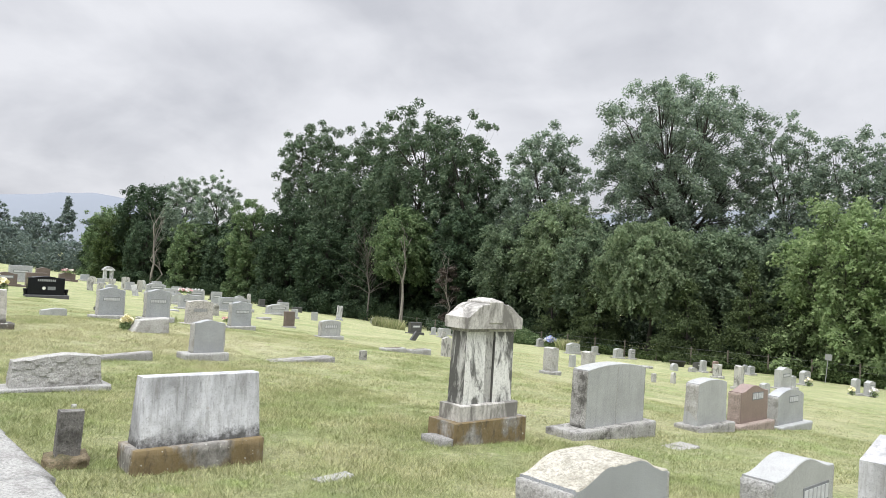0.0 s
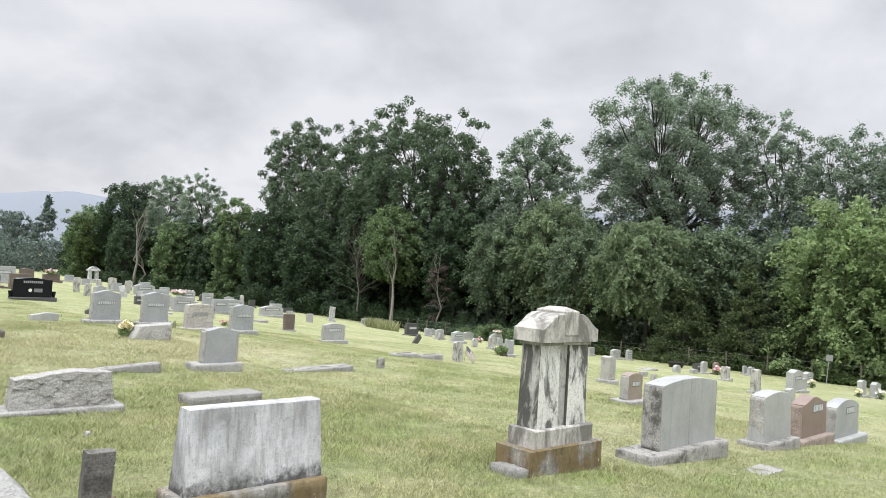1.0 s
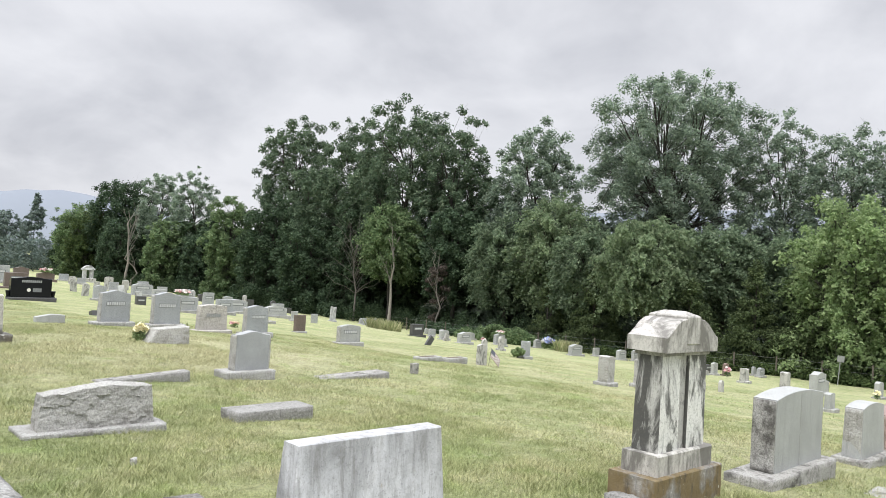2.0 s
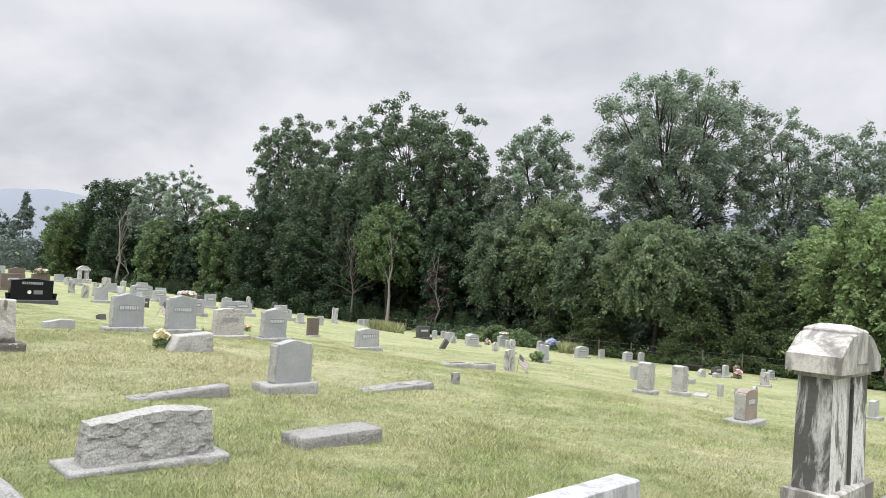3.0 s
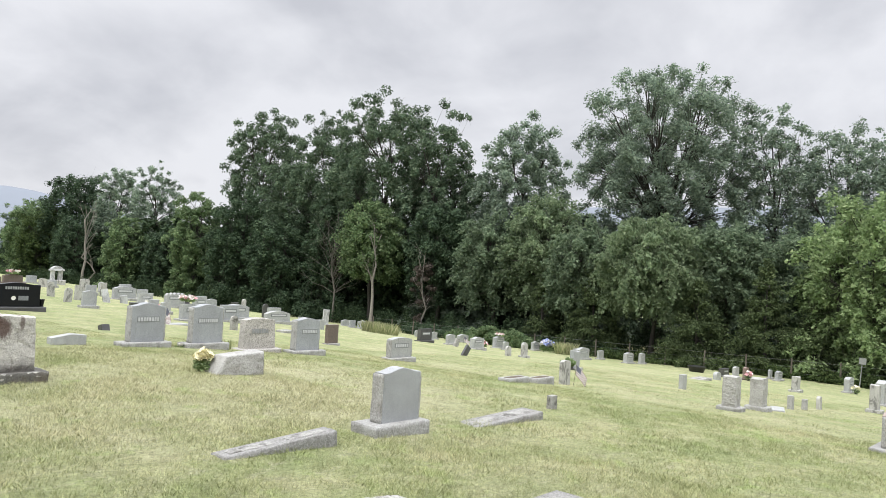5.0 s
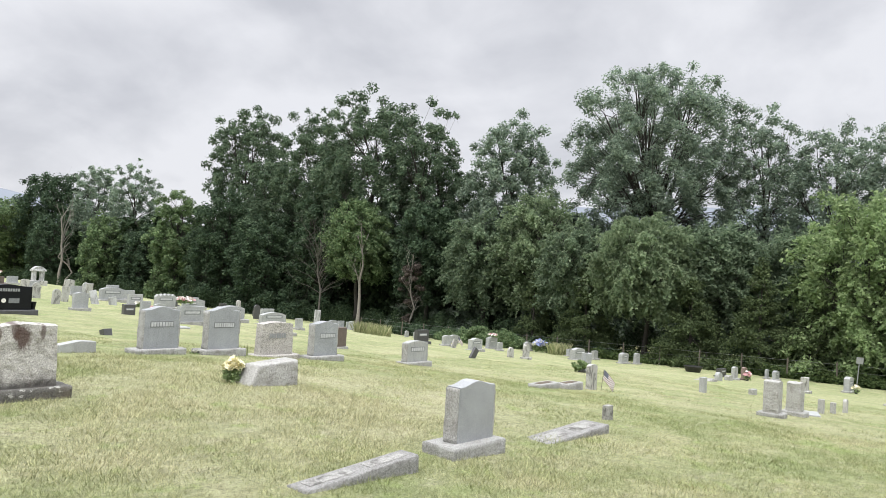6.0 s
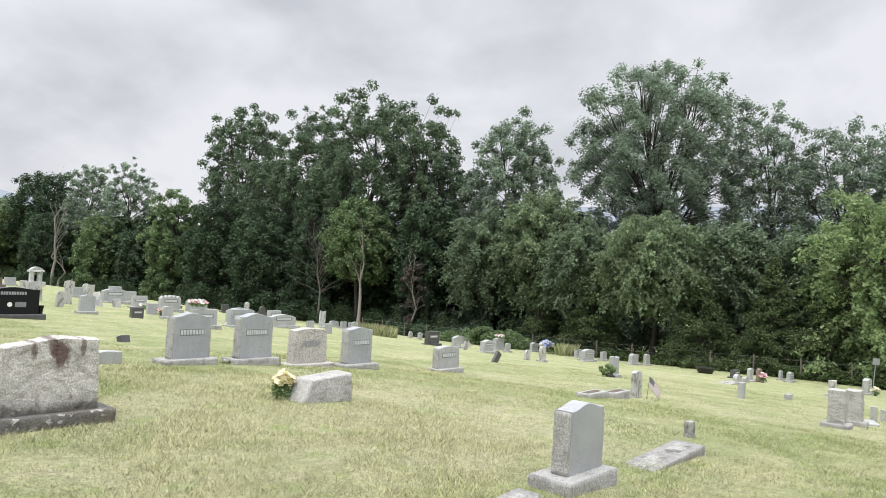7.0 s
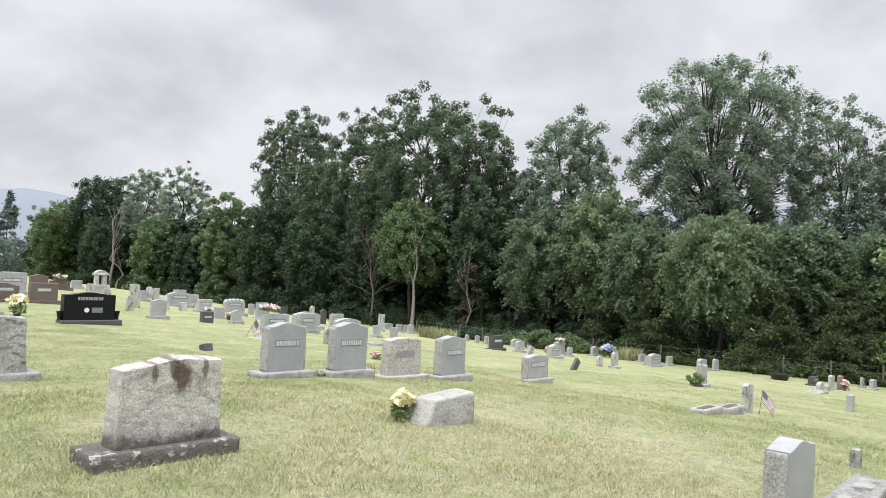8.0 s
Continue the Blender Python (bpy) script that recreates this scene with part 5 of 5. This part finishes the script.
def conifer(x, y, height, radius, leaves, size, mat, seed, label, z=None):
    """A cedar: whorls of flat drooping sprays on a straight stem."""
    rng = np.random.default_rng(seed)
    ob = thing("cedar_tree", x, y, label, "tree", z=z)
    puffs = []
    for k in range(90):
        v = rng.random() ** 1.25
        a = k * 2.4 + rng.random()
        wide = radius * (1 - v) ** 0.8 * rng.uniform(0.45, 1.1)
        s = max(0.2, radius * 0.27 * (1 - 0.6 * v)) * rng.uniform(0.7, 1.2)
        puffs.append((wide * 0.8 * math.cos(a), wide * 0.8 * math.sin(a), height * (0.05 + 0.9 * v) - 0.12 * wide, s * 1.2, s * 1.2, s * 0.6))
    part("trunk", wood_mesh("trunk", height, 0.14, 0.5, puffs, rng, 12, 0.05), BARK, ob)
    part("crown", leaf_mesh("crown", puffs, leaves, size, rng, 0.6, 0.8, 0.0, 0.4, 0.35, 0.3), mat, ob)


OAKW = "tall broadleaf tree with a full dark green crown"
# the tall trees behind the wood's edge
tree(64, 104.7, 31.0, 7.5, 10, 16000, 0.42, OAK, 11, OAKW, n=70, clump=1.25, lobes=13, open_=0.06, fork=17, r0=0.36)
tree(62, 86.1, 28, 6.4, 6, 16000, 0.4, OAK, 12, OAKW, n=66, clump=1.25, lobes=12, open_=0.04, fork=18)
tree(62, 75.0, 28.9, 8.3, 5, 25000, 0.4, OAK, 13, OAKW, n=84, clump=1.4, lobes=16, open_=0.04, fork=18, r0=0.4, square=3.0)
tree(63, 67.5, 26.4, 6.3, 5, 13000, 0.4, OAK, 20, OAKW, n=60, clump=1.15, lobes=11, open_=0.1, fork=17, r0=0.34)
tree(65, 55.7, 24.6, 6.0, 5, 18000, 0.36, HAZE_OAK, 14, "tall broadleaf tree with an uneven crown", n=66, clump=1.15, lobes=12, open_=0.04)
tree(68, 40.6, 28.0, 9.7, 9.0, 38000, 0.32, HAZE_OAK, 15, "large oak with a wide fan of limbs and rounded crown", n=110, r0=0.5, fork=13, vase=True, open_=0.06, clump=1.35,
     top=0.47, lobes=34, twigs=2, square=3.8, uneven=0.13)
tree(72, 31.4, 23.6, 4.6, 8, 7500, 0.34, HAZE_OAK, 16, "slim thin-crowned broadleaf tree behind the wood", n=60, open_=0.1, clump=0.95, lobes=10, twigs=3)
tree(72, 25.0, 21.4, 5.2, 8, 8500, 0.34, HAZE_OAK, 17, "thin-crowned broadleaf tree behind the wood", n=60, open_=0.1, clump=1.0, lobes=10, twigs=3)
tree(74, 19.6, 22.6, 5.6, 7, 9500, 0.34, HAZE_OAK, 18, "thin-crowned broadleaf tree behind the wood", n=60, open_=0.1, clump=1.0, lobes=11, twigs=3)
tree(66, 62.2, 19, 3.8, 5, 7500, 0.34, OAK, 19, "slim sparse tree between taller ones", n=50, open_=0.12, clump=0.9, lobes=9, twigs=3)
tree(65.5, 66.5, 22.5, 3.3, 9, 5000, 0.34, OAK, 38, "slim sparse tree between taller ones", n=46, open_=0.1, clump=0.8, lobes=9, twigs=3)
tree(60.5, 93, 22, 5.2, 4, 11000, 0.4, OAK, 35, OAKW, n=50, clump=1.2)
tree(61, 81, 21, 4.6, 4, 9000, 0.4, OAK, 37, OAKW, n=46, clump=1.15)
# the wood's edge
tree(57, 112, 17.4, 5.0, 0.5, 14000, 0.44, FRESH, 21, "rounded bright green tree at the wood's edge", n=50)
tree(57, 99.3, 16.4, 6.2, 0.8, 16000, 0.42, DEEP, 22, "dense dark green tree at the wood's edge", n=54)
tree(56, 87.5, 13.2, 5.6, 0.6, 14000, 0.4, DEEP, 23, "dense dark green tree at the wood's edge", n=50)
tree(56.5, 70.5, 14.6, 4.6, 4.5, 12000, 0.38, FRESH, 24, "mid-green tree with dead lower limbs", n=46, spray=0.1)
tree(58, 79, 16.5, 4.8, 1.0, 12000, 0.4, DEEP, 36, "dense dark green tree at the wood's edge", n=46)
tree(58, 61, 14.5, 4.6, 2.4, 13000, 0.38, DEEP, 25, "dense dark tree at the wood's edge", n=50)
tree(57.5, 53, 13.0, 4.6, 2.2, 14000, 0.35, LEAFY, 26, "leafy tree draped in vines", n=50, spray=0.3, droop=0.4)
tree(58, 47.1, 14.4, 4.8, 2.4, 15000, 0.34, WILLOW, 27, "mid-green tree with feathery foliage", n=52, spray=0.4, droop=0.5)
tree(54.6, 41, 11.2, 3.8, 2.4, 12000, 0.32, LEAFY, 28, "dense leafy tree behind the fence", n=46, spray=0.3, droop=0.4)
tree(53.8, 34.0, 11.4, 5.0, 2.8, 19000, 0.33, WILLOW, 29, "pale green tree with drooping feathery branches", n=56, droop=1.0, r0=0.22, spray=0.45, clump=1.1, flat=0.3)
tree(57, 29.5, 11, 4.4, 2.4, 14000, 0.32, LEAFY, 30, "dense green tree behind the fence", n=50, spray=0.25)
tree(58, 24, 10.5, 4.2, 2.2, 12000, 0.32, LEAFY, 31, "dense green tree behind the fence", n=50, spray=0.25)
tree(54.5, 19.0, 12.6, 4.8, 0.8, 20000, 0.33, BRIGHT, 32, "pale green spreading tree by the fence", n=64, spray=0.4, droop=0.5)
tree(54, 12.6, 10.8, 4.8, 0.8, 15000, 0.33, BRIGHT, 33, "leafy spreading tree by the fence", n=52, spray=0.4, droop=0.6)
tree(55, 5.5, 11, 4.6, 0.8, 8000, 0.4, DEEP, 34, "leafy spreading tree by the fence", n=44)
conifer(53, 38.8, 7.6, 2.9, 13600, 0.2, CEDAR, 41, "dark cedar with drooping sprays")
conifer(52.6, 29.8, 6.6, 3.0, 13600, 0.2, CEDAR, 42, "dark low cedar behind the fence")
conifer(52.6, 24.9, 8.0, 2.5, 13600, 0.2, CEDAR, 43, "dark cedar draped with vine")
conifer(54, 44.6, 6.6, 2.4, 8000, 0.2, CEDAR, 44, "dark cedar at the wood's edge")
conifer(53, 21.8, 5.6, 2.0, 6400, 0.2, CEDAR, 45, "small dark cedar by the fence")
# the far left of the wood
tree(62, 174, 24, 8.6, 2, 13000, 0.6, DEEP, 51, "tall dark tree on the far edge", n=56, lobes=12)
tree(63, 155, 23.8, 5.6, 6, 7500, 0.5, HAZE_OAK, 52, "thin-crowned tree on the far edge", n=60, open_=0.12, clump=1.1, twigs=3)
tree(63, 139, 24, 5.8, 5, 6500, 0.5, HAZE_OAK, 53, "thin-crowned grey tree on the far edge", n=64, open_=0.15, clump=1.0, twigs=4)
tree(57, 186, 18.0, 6.6, 1, 10000, 0.6, FRESH, 54, "rounded bright green tree on the far edge", n=50)
tree(57, 136.7, 13.6, 4.8, 0.5, 9000, 0.48, FRESH, 55, "vine-covered green tree on the far edge", n=44)
tree(59, 126, 11.6, 4.6, 0.4, 8000, 0.48, DEEP, 56, "dense dark tree on the far edge", n=44)
tree(56, 157, 14, 5.4, 0.4, 8000, 0.5, DEEP, 57, "dense dark tree on the far edge", n=44)
tree(57, 178, 16, 6.5, 0.4, 8000, 0.56, BRUSH, 58, "bushy green tree on the far edge", n=44)
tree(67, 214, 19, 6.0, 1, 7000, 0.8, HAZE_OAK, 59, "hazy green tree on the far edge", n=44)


def bare_tree(x, y, height, seed, label, r0=0.2, limbs=16, spread=2.5, low=0.35, sway=0.3, bark=None):
    rng = np.random.default_rng(seed)
    ob = thing("dead_tree", x, y, label, "tree")
    tips = []
    for k in range(limbs):
        v, a = rng.uniform(low, 1.0), rng.uniform(0, 6.28)
        tips.append((spread * (1.2 - 0.7 * v) * math.cos(a), spread * (1.2 - 0.7 * v) * math.sin(a), height * v + rng.uniform(-0.2, 0.8), spread * 0.4, 1, 1))
    part("trunk", wood_mesh("trunk", height, r0, height * 0.2, tips, rng, limbs, sway), bark or PALE_BARK, ob)
    return ob, rng


bare_tree(55, 149.7, 16.5, 61, "pale bare dead tree trunk with short limbs", 0.3, 11, 2.6, 0.6, 0.8)
bare_tree(54.5, 146, 9, 62, "leaning bare dead stem", 0.2, 6, 1.6, 0.5, 1.2)
bare_tree(54.2, 67.6, 11.5, 63, "slender pale dead trunk among dark trees", 0.22, 8, 1.8, 0.5, 0.5)
bare_tree(54.4, 74.5, 12.5, 64, "dead tree with wide bare curving branches", 0.13, 46, 4.6, 0.4, 1.5, DEADWOOD)
vined, rng = bare_tree(54.5, 60.0, 9.0, 65, "dead stem with browned vines", 0.12, 14, 1.8, 0.3, 0.6)
part("dead_vines", leaf_mesh("dead_vines", clumps(rng, 22, 1.5, 1.0, 7.6, 0.42), 1300, 0.24, rng, 0.9, 0.9), BROWNED, vined, "browned hanging vines")

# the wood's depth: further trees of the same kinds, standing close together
# one kind of tree in two leaf colours, shade-darkened and haze-lit
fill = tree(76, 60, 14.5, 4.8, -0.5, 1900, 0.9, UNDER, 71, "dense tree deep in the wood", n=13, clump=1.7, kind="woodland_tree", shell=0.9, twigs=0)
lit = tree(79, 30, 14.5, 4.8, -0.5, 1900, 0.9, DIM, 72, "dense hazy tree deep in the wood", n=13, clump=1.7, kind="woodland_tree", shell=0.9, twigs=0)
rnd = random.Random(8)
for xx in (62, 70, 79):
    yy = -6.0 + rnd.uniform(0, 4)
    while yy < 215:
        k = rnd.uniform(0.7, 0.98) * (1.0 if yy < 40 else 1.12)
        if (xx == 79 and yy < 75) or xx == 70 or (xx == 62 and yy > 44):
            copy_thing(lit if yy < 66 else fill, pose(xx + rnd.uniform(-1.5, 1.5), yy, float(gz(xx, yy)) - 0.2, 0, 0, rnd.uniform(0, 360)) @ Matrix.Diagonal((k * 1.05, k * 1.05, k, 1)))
        yy += rnd.uniform(5.0, 7.5)

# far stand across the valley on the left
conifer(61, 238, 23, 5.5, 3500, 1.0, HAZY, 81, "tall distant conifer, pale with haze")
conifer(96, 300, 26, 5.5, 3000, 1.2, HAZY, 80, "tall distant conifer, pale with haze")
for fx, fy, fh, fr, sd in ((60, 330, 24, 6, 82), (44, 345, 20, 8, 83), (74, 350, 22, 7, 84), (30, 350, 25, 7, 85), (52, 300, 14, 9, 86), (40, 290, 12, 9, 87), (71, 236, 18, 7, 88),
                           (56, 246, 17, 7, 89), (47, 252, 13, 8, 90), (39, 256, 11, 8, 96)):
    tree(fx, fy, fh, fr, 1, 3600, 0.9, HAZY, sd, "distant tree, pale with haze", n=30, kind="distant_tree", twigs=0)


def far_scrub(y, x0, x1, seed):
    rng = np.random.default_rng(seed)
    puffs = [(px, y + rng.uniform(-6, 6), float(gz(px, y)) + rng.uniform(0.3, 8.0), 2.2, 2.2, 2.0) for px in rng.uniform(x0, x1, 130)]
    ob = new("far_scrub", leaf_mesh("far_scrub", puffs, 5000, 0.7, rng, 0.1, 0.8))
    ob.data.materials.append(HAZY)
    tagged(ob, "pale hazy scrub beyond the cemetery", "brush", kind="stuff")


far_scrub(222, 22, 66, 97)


def ridge(name, dist, a0, a1, peak, seed, label, dip):
    """A low blue mountain far behind everything; bearings are clockwise from +y."""
    v, f, steps = [], [], 90
    for i in range(steps + 1):
        u = i / steps
        a = radians(a0 + (a1 - a0) * u)
        hgt = peak * (math.sin(math.pi * u) ** dip) * (1 + 0.12 * noise.noise(Vector((u * 6, seed, 0))) + 0.03 * noise.noise(Vector((u * 30, seed, 3))))
        for r, z in ((dist, -40), (dist * 1.05, hgt * 0.55), (dist * 1.12, hgt)):
            v.append((r * math.sin(a), r * math.cos(a), z))
    for i in range(steps):
        for j in range(2):
            b = i * 3 + j
            f.append((b, b + 3, b + 4, b + 1))
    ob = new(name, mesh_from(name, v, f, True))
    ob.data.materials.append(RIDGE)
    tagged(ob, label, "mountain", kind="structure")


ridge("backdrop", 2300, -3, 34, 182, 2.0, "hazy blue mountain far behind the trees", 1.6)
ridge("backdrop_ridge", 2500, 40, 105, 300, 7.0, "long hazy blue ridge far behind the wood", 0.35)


# ---------------------------------------------------------------- the fence line, brush and sign
def brush_row(name, y0, y1, x, height, count, mat, seed, label, deep=1.6):
    rng = np.random.default_rng(seed)
    puffs = []
    yy = y0
    while yy < y1:
        s = rng.uniform(0.45, 0.95)
        px = x + rng.uniform(-deep, deep) * 0.5
        h = height * rng.uniform(0.5, 1.15)
        puffs.append((px, yy, float(gz(px, yy)) + h * 0.45, s, s, h * 0.6))
        yy += rng.uniform(0.25, 0.6)
    ob = new(name, leaf_mesh(name, puffs, int(count * 1.4), 0.19, rng, 0.1, 0.6))
    ob.data.materials.append(mat)
    tagged(ob, label, "brush", kind="stuff")


brush_row("brush_hedge", 2, 36, 51.2, 0.8, 16000, BRUSH, 91, "vines and brush grown over the wire fence")
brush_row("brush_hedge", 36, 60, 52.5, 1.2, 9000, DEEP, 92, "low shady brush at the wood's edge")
brush_row("brush_hedge", 44, 52, 50.5, 1.3, 6000, FRESH, 93, "bright green weeds at the lawn's edge", 1.0)
# dark leaf fill for the shade under the trees, carried by its colour
brush_row("undergrowth", 0, 75, 55.0, 2.4, 16000, UNDER, 94, "undergrowth beneath the trees, coloured dark for shade", 3.0)
brush_row("undergrowth", -4, 215, 60.0, 3.8, 16000, UNDER, 96, "undergrowth deep in the wood, coloured dark for shade", 4.0)
brush_row("undergrowth", 75, 200, 55.0, 2.4, 18000, UNDER, 95, "undergrowth along the far wood, coloured dark for shade", 3.0)
rnd = random.Random(12)
for k in range(20):
    py = 8 + k * 2.9
    post = thing("fence_post", 50.6, py, "weathered wooden fence post at the wood's edge", "fence post", z=float(gz(50.6, py)), group="fence posts", lean=rnd.uniform(-4, 4))
    v, f = tube([(0, 0, -0.2), (0, 0, 0.7), (0.01, 0, 1.35)], [0.06, 0.055, 0.05], 7)
    me = mesh_from("post", v + [Vector((0.01, 0, 1.36))], f)
    part("post", me, WOOD, post)
for k in range(3):
    pts = [(50.6, 8 + i * 2.9, float(gz(50.6, 8 + i * 2.9)) + 0.4 + 0.4 * k) for i in range(20)]
    v, f = tube(pts, [0.006] * 20, 4)
    wire = new("fence_wire", mesh_from("fence_wire", v, f))
    wire.data.materials.append(STEEL)
    tagged(wire, "slack fence wire between wooden posts", "wire", kind="structure")
sign = thing("small_sign", 49.1, 18.2, "small weathered metal sign on a leaning post by the fence", "sign", -50, None, "", 0, 4)
v, f = tube([(0, 0, -0.2), (0, 0, 1.75)], [0.03, 0.028], 8)
part("post", mesh_from("post", v, f), STEEL, sign)
plate = block(0.42, 0.02, 0.38, n=(2, 2, 1), edge=0.004)
p = part("sign_plate", plate, STEEL, sign, "pale green metal plate")
p.location = (0, -0.04, 1.45)


def shrub(x, y, r, h, n, size, mat, seed, label, kind="shrub"):
    rng = np.random.default_rng(seed)
    ob = thing(kind, x, y, label, "shrub")
    puffs = clumps(rng, 12, r * 0.8, 0.0, h, r * 0.4)
    part("stem", wood_mesh("stem", h * 0.8, 0.02, 0, puffs, rng, 0, 0.03), BARK, ob)
    part("foliage", leaf_mesh("foliage", puffs, n, size, rng, 0.0, 0.8), mat, ob)


shrub(22.02, 21.1, 0.27, 0.42, 700, 0.1, BRIGHT, 101, "leafy green shrub beside a scrolled gravestone")
shrub(50.2, 47.5, 1.2, 1.6, 2500, 0.22, FRESH, 102, "bright green shrub at the wood's edge")
planter = thing("black_planter", 46.9, 27.2, "low black planter bowl on the lawn near the fence", "planter")
bm = bmesh.new()
bmesh.ops.create_cone(bm, cap_ends=True, segments=20, radius1=0.42, radius2=0.6, depth=0.4, matrix=Matrix.Translation((0, 0, 0.17)))
part("bowl", bm, IRON, planter)


def tall_grass(x, y, rx, ry, h, n, seed):
    rng = np.random.default_rng(seed)
    a, r = rng.uniform(0, 6.283, n), np.sqrt(rng.random(n))
    px, py = x + rx * r * np.cos(a), y + ry * r * np.sin(a)
    pz = gz(px, py)
    hh = h * rng.uniform(0.4, 1.15, n)
    lx, ly = rng.normal(size=n) * 0.22 * hh, rng.normal(size=n) * 0.22 * hh
    wd = 0.018
    b = rng.uniform(0, 6.283, n)
    cx, cy = np.cos(b) * wd, np.sin(b) * wd
    v = np.stack([np.stack([px - cx, py - cy, pz - 0.03], 1), np.stack([px + cx, py + cy, pz - 0.03], 1), np.stack([px + lx * 0.4 + cx * 0.7, py + ly * 0.4 + cy * 0.7, pz + hh * 0.6], 1),
                  np.stack([px + lx, py + ly, pz + hh], 1)], 1).reshape(-1, 3)
    ob = new("tall_grass", mesh_from("tall_grass", v, np.arange(4 * n).reshape(-1, 4)))
    ob.data.materials.append(STRAW)
    tagged(ob, "clump of tall seeding grass gone to straw", "grass", kind="stuff")


tall_grass(34.7, 44.6, 1.4, 1.1, 0.75, 1300, 111)
tall_grass(48.8, 38.6, 0.9, 0.7, 0.9, 700, 112)
tall_grass(8.2, 20.42, 0.16, 0.05, 0.22, 18, 113)


# ---------------------------------------------------------------- lawn blades near the walk
def lawn_blades(seed, bands):
    """Short mown blades as single slivers, thick beside the walk and thinning with distance."""
    rng = np.random.default_rng(seed)
    vs = []
    for x0, x1, y0, y1, n, tall, wide in bands:
        px, py = rng.uniform(x0, x1, n), rng.uniform(y0, y1, n)
        clump = np.sin(px * 5.1 + 1.7 * np.sin(py * 3.3)) * np.sin(py * 4.7 + 1.3 * np.sin(px * 2.9))
        hh = tall * rng.uniform(0.35, 1.0, n) * (0.85 + 0.35 * clump)
        pz = gz(px, py)
        b = rng.uniform(0, 6.283, n)
        cx, cy = np.cos(b) * wide, np.sin(b) * wide
        lx, ly = rng.normal(size=n) * 0.95 * hh, rng.normal(size=n) * 0.95 * hh
        vs.append(np.stack([np.stack([px - cx, py - cy, pz - 0.01], 1), np.stack([px + cx, py + cy, pz - 0.01], 1), np.stack([px + lx, py + ly, pz + hh], 1)], 1).reshape(-1, 3))
    v = np.concatenate(vs)
    ob = new("grass_blades", mesh_from("grass_blades", v, np.arange(len(v)).reshape(-1, 3)))
    ob.data.materials.append(blade_material())
    tagged(ob, "short mown grass blades, green and straw-coloured", "grass", kind="stuff")


lawn_blades(121, ((1.1, 7, 2.5, 10, 230000, 0.058, 0.0032), (1.1, 7, 10, 20, 170000, 0.055, 0.0036), (7, 14, 3, 13, 100000, 0.05, 0.0042), (7, 14, 13, 23, 70000, 0.045, 0.0045),
                  (1.1, 7, 20, 30, 50000, 0.036, 0.004), (14, 28, 4, 24, 50000, 0.035, 0.007)))
